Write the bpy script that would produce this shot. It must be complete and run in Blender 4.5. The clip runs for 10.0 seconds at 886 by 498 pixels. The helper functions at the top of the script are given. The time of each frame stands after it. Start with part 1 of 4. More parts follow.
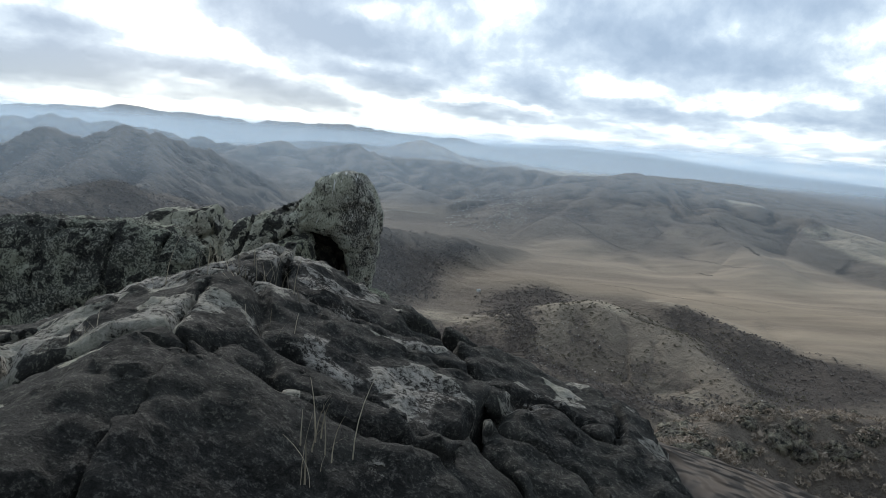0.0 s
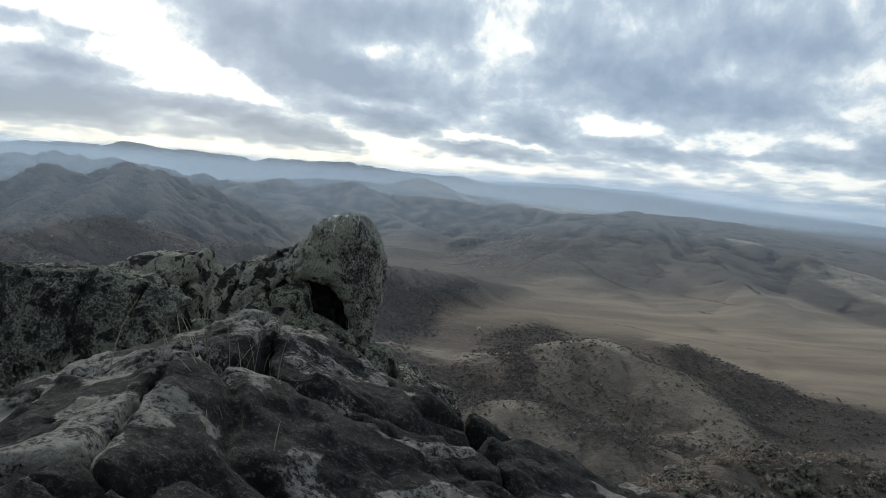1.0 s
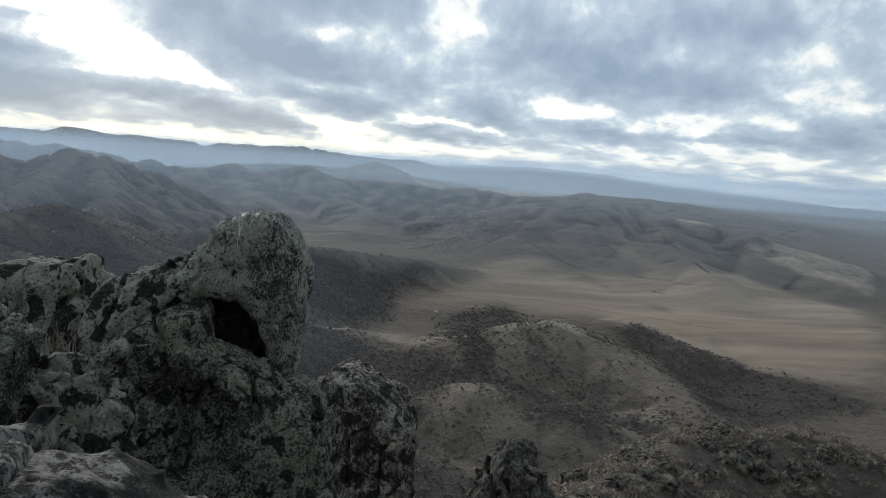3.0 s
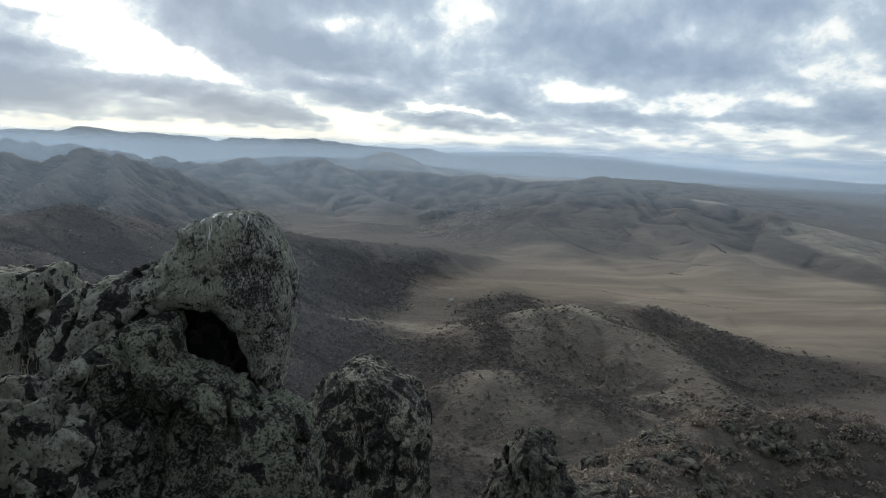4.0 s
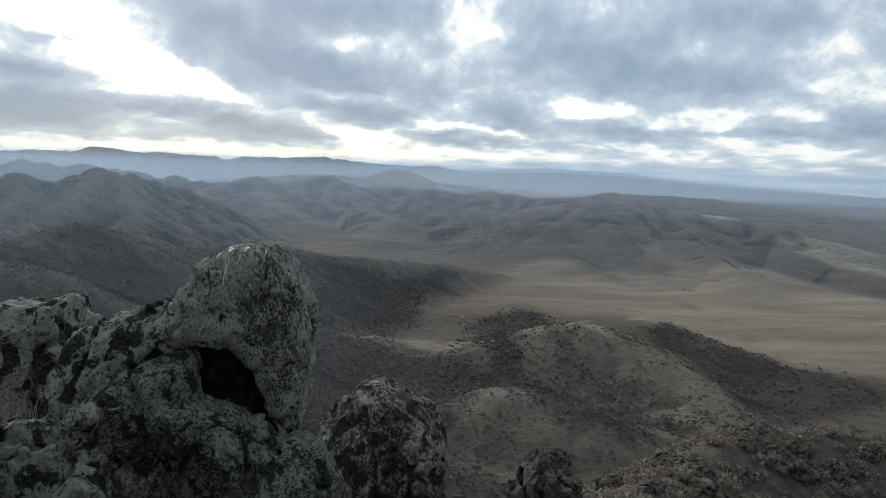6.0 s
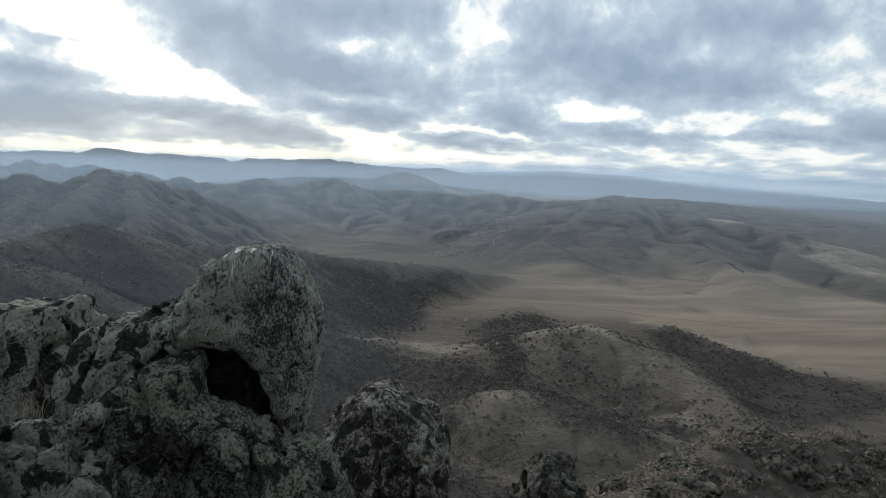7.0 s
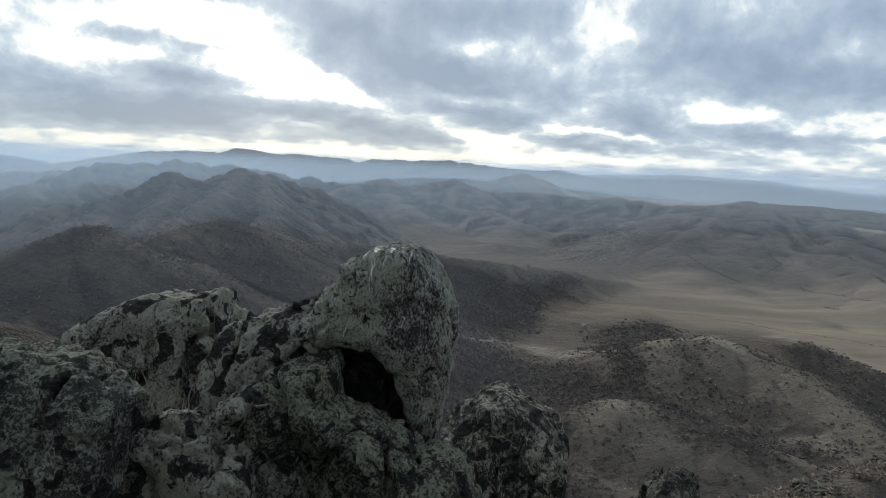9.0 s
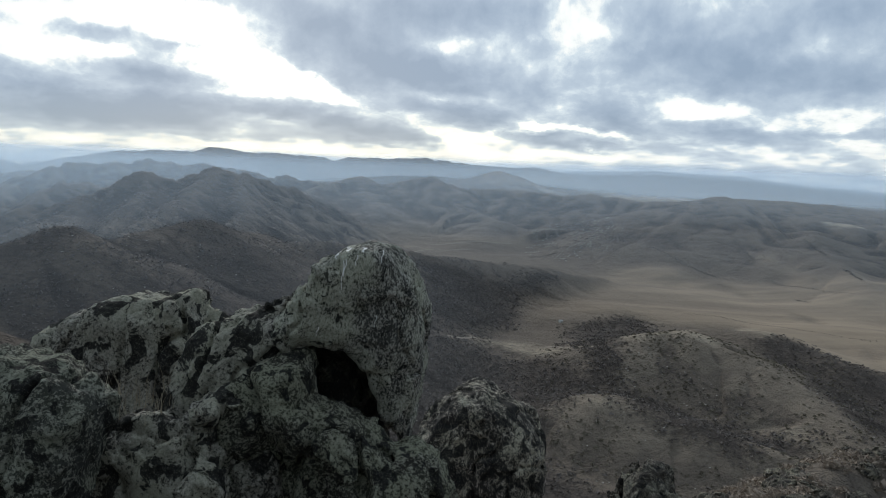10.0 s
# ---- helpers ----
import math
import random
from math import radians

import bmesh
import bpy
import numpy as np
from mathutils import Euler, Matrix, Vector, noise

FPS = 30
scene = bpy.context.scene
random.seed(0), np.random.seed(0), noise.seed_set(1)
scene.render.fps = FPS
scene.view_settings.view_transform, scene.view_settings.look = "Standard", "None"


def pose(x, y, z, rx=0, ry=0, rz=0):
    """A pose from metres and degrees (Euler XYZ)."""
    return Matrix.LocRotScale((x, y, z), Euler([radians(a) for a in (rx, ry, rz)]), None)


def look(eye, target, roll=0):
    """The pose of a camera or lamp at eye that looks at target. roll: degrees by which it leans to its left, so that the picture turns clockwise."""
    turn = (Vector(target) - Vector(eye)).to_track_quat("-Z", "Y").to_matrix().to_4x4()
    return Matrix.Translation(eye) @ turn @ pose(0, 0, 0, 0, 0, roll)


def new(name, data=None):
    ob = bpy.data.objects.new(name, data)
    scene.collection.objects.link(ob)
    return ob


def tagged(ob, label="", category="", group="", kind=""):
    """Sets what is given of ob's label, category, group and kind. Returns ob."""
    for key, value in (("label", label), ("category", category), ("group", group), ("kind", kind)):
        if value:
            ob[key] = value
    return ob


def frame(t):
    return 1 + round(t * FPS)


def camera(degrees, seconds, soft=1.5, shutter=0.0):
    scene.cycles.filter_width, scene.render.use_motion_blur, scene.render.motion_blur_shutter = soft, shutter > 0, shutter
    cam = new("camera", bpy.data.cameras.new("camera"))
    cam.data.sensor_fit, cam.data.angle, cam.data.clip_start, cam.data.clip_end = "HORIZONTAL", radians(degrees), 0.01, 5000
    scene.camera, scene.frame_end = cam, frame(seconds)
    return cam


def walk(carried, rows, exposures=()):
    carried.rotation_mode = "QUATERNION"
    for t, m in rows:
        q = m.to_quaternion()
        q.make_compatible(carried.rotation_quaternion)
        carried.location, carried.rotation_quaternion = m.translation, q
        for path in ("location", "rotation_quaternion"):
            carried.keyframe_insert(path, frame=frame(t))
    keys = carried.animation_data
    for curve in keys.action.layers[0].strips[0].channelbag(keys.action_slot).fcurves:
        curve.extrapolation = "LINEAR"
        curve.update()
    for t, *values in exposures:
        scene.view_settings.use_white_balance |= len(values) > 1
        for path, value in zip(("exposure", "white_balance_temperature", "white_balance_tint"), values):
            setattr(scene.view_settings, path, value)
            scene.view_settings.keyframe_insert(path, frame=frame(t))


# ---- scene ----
cam = camera(64, 10.0, soft=0.8)
PATH = [
    (0.0, pose(-0.004, -2.837, 1.384, 81.05, -4.25, 2.19)),
    (0.5, pose(-0.100, -2.483, 1.380, 83.03, -3.73, 4.74)),
    (1.0, pose(-0.131, -2.131, 1.393, 84.06, -4.45, 2.21)),
    (1.5, pose(-0.153, -1.810, 1.336, 83.70, -4.96, 0.76)),
    (2.0, pose(-0.100, -1.350, 1.355, 82.70, -4.96, 0.14)),
    (2.5, pose(-0.098, -1.071, 1.414, 83.37, -4.94, -1.25)),
    (4.0, pose(0.103, -0.232, 1.428, 82.00, -2.17, -0.49)),
    (4.5, pose(0.056, -0.083, 1.468, 82.14, -2.33, -0.19)),
    (5.0, pose(0.011, -0.010, 1.502, 82.72, -3.00, 0.09)),
    (5.5, pose(-0.000, 0.000, 1.500, 83.20, -1.79, 0.21)),
    (7.0, pose(-0.011, -0.003, 1.499, 83.53, -1.94, 0.67)),
    (7.5, pose(-0.049, -0.014, 1.504, 83.84, -2.57, 2.38)),
    (8.0, pose(-0.144, 0.013, 1.499, 83.75, -3.13, 6.70)),
    (8.5, pose(-0.197, 0.165, 1.474, 83.56, -2.83, 10.24)),
    (9.0, pose(-0.186, 0.214, 1.475, 83.31, -2.47, 10.29)),
    (9.5, pose(-0.168, 0.203, 1.482, 83.35, -2.26, 9.34)),
    (10.0, pose(-0.144, 0.174, 1.489, 83.20, -2.12, 8.38)),
]
walk(cam, PATH, exposures=[(0.0, 0.45), (0.5, 0.2), (1.0, 0.0), (10.0, 0.0)])

# ---- world and light ----
EYE_Z = 1.5
SKY_BACK = 0.55
SUN_AZ, SUN_EL = -22.0, 22.0          # degrees: left of straight ahead, above the horizon


def link(tree, a, b):
    tree.links.new(a, b)


def node(tree, kind, **props):
    n = tree.nodes.new(kind)
    for key, value in props.items():
        if key == "operation":
            n.operation = value
        elif key == "blend_type":
            n.blend_type = value
        elif key == "data_type":
            n.data_type = value
        elif key == "gradient_type":
            n.gradient_type = value
        elif key == "vector_type":
            n.vector_type = value
        elif key == "feature":
            n.feature = value
        elif key == "attribute_name":
            n.attribute_name = value
        elif key == "use_clamp":
            n.use_clamp = value
    return n


def math_node(tree, op, a, b=0.0, clamp=False):
    n = node(tree, "ShaderNodeMath", operation=op, use_clamp=clamp)
    for i, v in enumerate((a, b)):
        if isinstance(v, (int, float)):
            n.inputs[i].default_value = v
        else:
            link(tree, v, n.inputs[i])
    return n.outputs[0]


def ramp(tree, fac, stops):
    n = node(tree, "ShaderNodeValToRGB")
    el = n.color_ramp.elements
    while len(el) < len(stops):
        el.new(0.5)
    for e, (pos, col) in zip(el, stops):
        e.position = pos
        e.color = (*col, 1) if not isinstance(col, (int, float)) else (col, col, col, 1)
    link(tree, fac, n.inputs[0])
    return n.outputs[0]


def noise_tex(tree, vec, scale, detail=4.0, rough=0.55, distort=0.0):
    n = node(tree, "ShaderNodeTexNoise")
    n.inputs["Scale"].default_value = scale
    n.inputs["Detail"].default_value = detail
    n.inputs["Roughness"].default_value = rough
    n.inputs["Distortion"].default_value = distort
    link(tree, vec, n.inputs["Vector"])
    return n.outputs["Fac"]


def mix_col(tree, fac, a, b, blend="MIX"):
    n = node(tree, "ShaderNodeMix", data_type="RGBA", blend_type=blend)
    for sock, v in ((n.inputs[0], fac), (n.inputs[6], a), (n.inputs[7], b)):
        if isinstance(v, (int, float)):
            sock.default_value = v
        elif isinstance(v, tuple):
            sock.default_value = (*v, 1)
        else:
            link(tree, v, sock)
    return n.outputs[2]


# broken winter cloud: azimuth, elevation, half width, half height, lean (degrees), brightness
CLOUDS = [
    (-25.0, 7.7, 5.6, 2.5, -20, 1.0), (-18.0, 5.1, 5.5, 0.9, -24, 1.0), (-31.0, 10.0, 5, 1.7, -5, 0.9), (-23.5, 4.6, 3.2, 0.8, 0, 0.5),
    (-9.0, 2.4, 4.2, 0.7, -18, 0.9), (2.2, 11.2, 3.6, 2.6, -35, 1.0), (11.0, 4.9, 3.3, 1.1, -12, 0.85), (-8.4, 5.1, 2.8, 0.6, -3, 0.7),
    (-4.6, 2.4, 4.0, 0.7, 12, 0.8), (20.0, 3.9, 3.8, 0.9, 6, 0.6), (-21.0, 0.75, 26, 0.55, 0, 0.9), (-35.0, 2.6, 9, 0.6, 0, -0.55), (24.0, -0.6, 18, 0.9, 0, 0.25), (-22.0, 2.9, 2.4, 0.35, -6, 0.55),
    (-8.0, 9.2, 2.2, 0.7, 0, 0.55), (-0.5, 1.2, 9, 0.5, 0, 0.55), (-37.0, 7.0, 5, 2.0, 0, 0.8), (1.0, 3.1, 5.0, 0.28, -6, 0.6),
    (28.5, 9.5, 4.5, 2.2, 35, 0.45), (14.0, 1.3, 10, 0.6, -2, 0.12), (21.0, 2.2, 6, 0.5, 0, 0.3), (27.0, 6.3, 5, 0.9, 10, 0.35), (17.5, 8.8, 3, 0.8, 25, 0.45),
    (-38.0, 9.5, 6, 1.2, 0, 0.5), (12.0, 1.0, 12, 0.6, 0, 0.12), (26.0, 1.4, 9, 0.9, 0, 0.35), (5.0, 2.6, 3.5, 0.35, -5, 0.5),
    (-14.5, 8.0, 7.0, 2.2, -18, -0.85), (-7.0, 6.6, 6.0, 1.2, -10, -0.5), (-6.8, 3.9, 4.0, 0.9, -8, -0.8), (-30.0, 3.4, 7.5, 1.1, 3, -0.85),
    (-31.5, 5.9, 4.5, 0.7, -6, -0.8), (-15.5, 2.9, 7.5, 1.0, -7, -0.85), (-33.5, 8.4, 2.6, 0.6, 0, -0.7), (-29.0, 8.0, 1.6, 0.4, 0, -0.6), (-9.0, 11.5, 11, 1.5, 2, -0.6),
    (9.0, 9.0, 8, 2.6, -10, -0.42), (20.5, 7.0, 8.5, 1.7, -8, -0.42), (13.0, 7.2, 4, 2.2, 0, -0.3), (24.0, 11.0, 9, 1.6, 0, -0.35), (25.5, 4.8, 3.0, 0.7, 0, 0.45), (31.0, 5.6, 3.0, 0.9, 0, 0.45),
    (-1.0, 2.6, 3.0, 0.28, 3, -0.75), (1.8, 2.0, 3.6, 0.25, -2, -0.5), (5.0, 3.8, 3.4, 1.0, -20, -0.55), (13.5, 3.0, 4.5, 0.5, -8, -0.5),
    (29.5, 3.4, 4.0, 1.0, 0, -0.45), (20.5, 3.0, 5.0, 0.3, 0, -0.4), (-38.5, 4.5, 6, 1.6, 0, -0.6),
]


def build_world():
    w = bpy.data.worlds.new("cloudy_sky")
    scene.world = w
    w.use_nodes = True
    t = w.node_tree
    t.nodes.clear()
    out = node(t, "ShaderNodeOutputWorld")
    tc = node(t, "ShaderNodeTexCoord")
    sep = node(t, "ShaderNodeSeparateXYZ")
    link(t, tc.outputs["Generated"], sep.inputs[0])
    X, Y, Z = sep.outputs
    az = math_node(t, "MULTIPLY", math_node(t, "ARCTAN2", X, Y), 180 / math.pi)
    el = math_node(t, "MULTIPLY", math_node(t, "ARCSINE", Z), 180 / math.pi)
    comb = node(t, "ShaderNodeCombineXYZ")
    link(t, az, comb.inputs[0])
    link(t, el, comb.inputs[1])
    # clouds flatten and crowd together towards the horizon
    low = math_node(t, "MULTIPLY", math_node(t, "LOGARITHM", math_node(t, "ADD", math_node(t, "MAXIMUM", el, -1.75), 2.0), math.e), 6.8)
    deck = node(t, "ShaderNodeCombineXYZ")
    link(t, math_node(t, "MULTIPLY", az, 0.58), deck.inputs[0])
    link(t, low, deck.inputs[1])
    big = noise_tex(t, deck.outputs[0], 0.22, 5, 0.55, 0.3)
    fine = noise_tex(t, deck.outputs[0], 0.60, 8, 0.57, 0.15)
    wob = node(t, "ShaderNodeTexNoise")
    wob.inputs["Scale"].default_value = 0.55
    wob.inputs["Detail"].default_value = 6
    wob.inputs["Roughness"].default_value = 0.56
    link(t, deck.outputs[0], wob.inputs["Vector"])
    off = node(t, "ShaderNodeVectorMath", operation="MULTIPLY_ADD")
    link(t, wob.outputs["Color"], off.inputs[0])
    off.inputs[1].default_value = (4.4, 1.7, 0)
    off.inputs[2].default_value = (-2.2, -0.85, 0)
    bent = node(t, "ShaderNodeVectorMath", operation="ADD")
    link(t, comb.outputs[0], bent.inputs[0])
    link(t, off.outputs[0], bent.inputs[1])
    total = math_node(t, "ADD", math_node(t, "MULTIPLY", big, 0.40), math_node(t, "MULTIPLY", fine, 1.0))
    total = math_node(t, "SUBTRACT", total, 0.165)
    for a, e, ha, he, lean, val in CLOUDS:
        mp = node(t, "ShaderNodeMapping", vector_type="TEXTURE")
        mp.inputs["Location"].default_value = (a, e, 0)
        mp.inputs["Rotation"].default_value = (0, 0, radians(lean))
        mp.inputs["Scale"].default_value = (ha * 1.45, he * 1.45, 1)
        link(t, bent.outputs[0], mp.inputs["Vector"])
        g = node(t, "ShaderNodeTexGradient", gradient_type="SPHERICAL")
        link(t, mp.outputs[0], g.inputs[0])
        total = math_node(t, "ADD", total, math_node(t, "MULTIPLY", g.outputs["Fac"], val * (0.55 if val > 0 else 0.72)))
    cloud = ramp(t, total, [(0.04, (0.29, 0.385, 0.515)), (0.30, (0.37, 0.47, 0.60)), (0.54, (0.50, 0.605, 0.72)), (0.665, (0.68, 0.785, 0.86)),
                            (0.735, (0.93, 0.975, 0.975)), (0.98, (1.22, 1.24, 1.19))])
    # low sunward cloud glows cream
    glow = node(t, "ShaderNodeMapRange")
    link(t, el, glow.inputs[0])
    glow.inputs[1].default_value, glow.inputs[2].default_value, glow.inputs[3].default_value, glow.inputs[4].default_value = 0.5, 4.5, 1.0, 0.0
    side = node(t, "ShaderNodeMapRange")
    link(t, az, side.inputs[0])
    side.inputs[1].default_value, side.inputs[2].default_value, side.inputs[3].default_value, side.inputs[4].default_value = -10.0, 12.0, 1.0, 0.1
    cloud = mix_col(t, math_node(t, "MULTIPLY", glow.outputs[0], side.outputs[0]), cloud, (1.03, 1.0, 0.905), "MULTIPLY")
    # the side away from the sun hangs thicker and darker
    sdir = node(t, "ShaderNodeVectorMath", operation="DOT_PRODUCT")
    link(t, tc.outputs["Generated"], sdir.inputs[0])
    sa, se = radians(SUN_AZ), radians(SUN_EL)
    sdir.inputs[1].default_value = (math.sin(sa) * math.cos(se), math.cos(sa) * math.cos(se), math.sin(se))
    thick = node(t, "ShaderNodeMapRange")
    link(t, sdir.outputs["Value"], thick.inputs[0])
    thick.inputs[1].default_value, thick.inputs[2].default_value = -0.6, 0.75
    thick.inputs[3].default_value, thick.inputs[4].default_value = SKY_BACK, 1.0
    dim = node(t, "ShaderNodeVectorMath", operation="SCALE")
    link(t, cloud, dim.inputs[0])
    link(t, thick.outputs[0], dim.inputs["Scale"])
    sky = node(t, "ShaderNodeTexSky")
    sky.sky_type, sky.sun_disc = "NISHITA", False
    sky.sun_elevation, sky.sun_rotation = radians(SUN_EL), radians(SUN_AZ)
    skyc = node(t, "ShaderNodeVectorMath", operation="SCALE")
    link(t, sky.outputs[0], skyc.inputs[0])
    skyc.inputs["Scale"].default_value = 0.10
    col = mix_col(t, 0.04, dim.outputs[0], skyc.outputs[0])
    bg = node(t, "ShaderNodeBackground")
    link(t, col, bg.inputs[0])
    bg.inputs[1].default_value = 1.0
    link(t, bg.outputs[0], out.inputs[0])


build_world()
sun = new("sun", bpy.data.lights.new("sun", "SUN"))
sun.data.energy, sun.data.angle, sun.data.color = 1.8, radians(14), (1.0, 0.96, 0.90)
_a, _e = radians(SUN_AZ), radians(SUN_EL)
sun.matrix_world = look(Vector((math.sin(_a) * math.cos(_e), math.cos(_a) * math.cos(_e), math.sin(_e))) * 400, (0, 0, 0))


# ---- materials ----
def material(name):
    m = bpy.data.materials.new(name)
    m.use_nodes = True
    t = m.node_tree
    b = t.nodes["Principled BSDF"]
    tc = node(t, "ShaderNodeTexCoord")
    return m, t, b, tc.outputs["Object"]


def bump(t, b, height, strength, dist):
    n = node(t, "ShaderNodeBump")
    n.inputs["Strength"].default_value = strength
    n.inputs["Distance"].default_value = dist
    link(t, height, n.inputs["Height"])
    link(t, n.outputs[0], b.inputs["Normal"])


def rock_material(name, base, lichen, amount, dark, scale=1.0, streak=0.0, moss=0.3, patch=6.0, specks=0.25, mottle=1.0):
    """Weathered stone under crusts of pale lichen, with black lichen patches and a green-brown film."""
    m, t, b, co = material(name)
    sv = node(t, "ShaderNodeMapping")
    sv.inputs["Scale"].default_value = (1, 1, 1 - 0.65 * streak)
    link(t, co, sv.inputs["Vector"])
    co2 = sv.outputs[0]
    n1 = noise_tex(t, co, 1.3 * scale, 5, 0.6, 0.3)
    n2 = noise_tex(t, co2, 7.0 * scale, 8, 0.70, 0.5)
    n3 = noise_tex(t, co2, 38.0 * scale, 6, 0.75, 0.3)
    n4 = noise_tex(t, co2, 130.0 * scale, 4, 0.7)
    stone = mix_col(t, ramp(t, n2, [(0.35, 0.0), (0.65, 1.0)]), base, tuple(0.5 * c for c in base))
    stone = mix_col(t, math_node(t, "MULTIPLY", ramp(t, n1, [(0.42, 0.0), (0.62, 1.0)]), moss), stone, (0.085, 0.092, 0.058))
    f = math_node(t, "ADD", math_node(t, "MULTIPLY", n1, 0.40), math_node(t, "MULTIPLY", n2, 0.60))
    f = math_node(t, "ADD", f, math_node(t, "MULTIPLY", math_node(t, "SUBTRACT", n3, 0.5), 0.85))
    f = math_node(t, "ADD", f, math_node(t, "MULTIPLY", math_node(t, "SUBTRACT", n4, 0.5), 0.3))
    lich = ramp(t, f, [(0.475 - amount, 0.0), (0.545 - amount, 1.0)])
    lcol = mix_col(t, ramp(t, n4, [(0.34, 0.0), (0.66, 1.0)]), tuple(0.6 * c for c in lichen), lichen)
    lcol = mix_col(t, ramp(t, n3, [(0.41, mottle), (0.57, 0.0)]), lcol, tuple(0.9 * c for c in base))
    lcol = mix_col(t, ramp(t, n1, [(0.4, 0.0), (0.6, 0.55)]), lcol, (0.74 * lichen[0], 0.78 * lichen[1], 0.66 * lichen[2]))
    col = mix_col(t, lich, stone, lcol)
    v = noise_tex(t, co, patch * scale, 4, 0.55, 0.4)
    v = math_node(t, "ADD", v, math_node(t, "MULTIPLY", math_node(t, "SUBTRACT", n3, 0.5), 0.16))
    blk = ramp(t, v, [(0.58 - dark, 0.0), (0.595 - dark, 1.0)])
    speck = ramp(t, math_node(t, "ADD", math_node(t, "MULTIPLY", n3, 0.6), math_node(t, "MULTIPLY", n4, 0.4)), [(0.53, 1.0), (0.58, 1.0 - specks)])
    col = mix_col(t, math_node(t, "MULTIPLY", math_node(t, "MULTIPLY", blk, 0.95), speck), col, (0.016, 0.016, 0.015))
    link(t, col, b.inputs["Base Color"])
    b.inputs["Roughness"].default_value = 0.95
    b.inputs["Specular IOR Level"].default_value = 0.2
    h = math_node(t, "ADD", math_node(t, "MULTIPLY", n2, 0.8), math_node(t, "MULTIPLY", n3, 0.45))
    h = math_node(t, "ADD", h, math_node(t, "MULTIPLY", n4, 0.12))
    h = math_node(t, "ADD", h, math_node(t, "MULTIPLY", lich, 0.10))
    h = math_node(t, "SUBTRACT", h, math_node(t, "MULTIPLY", blk, 0.08))
    bump(t, b, h, 1.0, 0.05 / scale)
    return m


M_ROCK = rock_material("lichen_rock", (0.075, 0.070, 0.060), (0.52, 0.495, 0.425), 0.09, 0.045, 1.1, 0.0, 0.3, 5.0, 0.2, 0.75)
M_PEAK = rock_material("streaked_lichen_rock", (0.085, 0.086, 0.076), (0.60, 0.585, 0.515), 0.045, -0.05, 1.7, 0.45, 0.3, 6.0, 0.25, 0.9)
# darker stone, less lichen and more green-brown film than M_ROCK
M_DARK = rock_material("dark_filmed_rock", (0.048, 0.045, 0.037), (0.40, 0.395, 0.32), 0.015, 0.0, 1.4, 0.0, 0.5)
M_GREEN = rock_material("greenish_lichen_rock", (0.058, 0.060, 0.052), (0.38, 0.38, 0.32), 0.02, 0.03, 1.3, 0.0, 0.4)
M_LEDGE = rock_material("pale_lichen_rock", (0.045, 0.040, 0.035), (0.44, 0.41, 0.37), 0.09, 0.14, 1.0, 0.0, 0.1, 2.6, 0.2, 0.65)
M_MOSS = rock_material("black_lichen_rock", (0.034, 0.031, 0.027), (0.48, 0.445, 0.40), 0.08, 0.205, 1.0, 0.0, 0.1, 3.4, 0.15, 0.5)
# the hollow's shade is put into this rock colour
M_CAVE = rock_material("shaded_hollow_rock", (0.060, 0.054, 0.046), (0.18, 0.17, 0.14), -0.05, 0.1, 1.4)
M_FAR_ROCK = rock_material("far_rock", (0.055, 0.048, 0.040), (0.36, 0.33, 0.28), -0.02, 0.0, 0.5, 0.6, 0.1, 3.0)
M_PILLAR = rock_material("pillar_rock", (0.040, 0.036, 0.031), (0.68, 0.61, 0.52), -0.025, 0.055, 0.9, 0.6, 0.1, 2.0, 0.25, 0.4)
M_OUTCROP = rock_material("outcrop_rock", (0.085, 0.073, 0.060), (0.34, 0.305, 0.25), -0.01, 0.0, 0.7, 0.0, 0.3, 4.0)


def plain(name, col, rough=0.9, scale=3.0, vary=0.35):
    m, t, b, co = material(name)
    n = noise_tex(t, co, scale, 5, 0.65)
    link(t, mix_col(t, n, tuple(c * (1 - vary) for c in col), tuple(min(1, c * (1 + vary)) for c in col)), b.inputs["Base Color"])
    b.inputs["Roughness"].default_value = rough
    b.inputs["Specular IOR Level"].default_value = 0.2
    return m


def twig_material(name, a, c):
    """Leafless scrub: each bush a little different."""
    m, t, b, co = material(name)
    g = node(t, "ShaderNodeNewGeometry")
    n = noise_tex(t, co, 0.08, 3)
    f = math_node(t, "ADD", math_node(t, "MULTIPLY", g.outputs["Random Per Island"], 0.5), math_node(t, "MULTIPLY", n, 0.5))
    link(t, mix_col(t, f, a, c), b.inputs["Base Color"])
    b.inputs["Roughness"].default_value = 1.0
    b.inputs["Specular IOR Level"].default_value = 0.05
    return m


M_SCRUB = twig_material("bare_scrub", (0.15, 0.130, 0.112), (0.34, 0.29, 0.245))
M_WOOD = twig_material("bare_thicket", (0.128, 0.114, 0.105), (0.238, 0.210, 0.190))
M_BUSH = twig_material("olive_bush", (0.115, 0.102, 0.078), (0.25, 0.225, 0.175))
M_HEATH = twig_material("brown_scrub", (0.20, 0.166, 0.136), (0.44, 0.365, 0.29))
M_GRASS = twig_material("dry_grass", (0.20, 0.17, 0.125), (0.42, 0.37, 0.28))
M_TRACK = plain("pale_track", (0.24, 0.205, 0.165), 1.0, 0.2)
M_WHITE = plain("white_dropping", (0.75, 0.75, 0.72), 0.9, 40.0, 0.15)
M_WALL = plain("whitewash", (0.78, 0.76, 0.72), 0.9, 1.0, 0.1)
M_STONE = plain("pale_stone", (0.40, 0.37, 0.325), 0.95, 0.6)
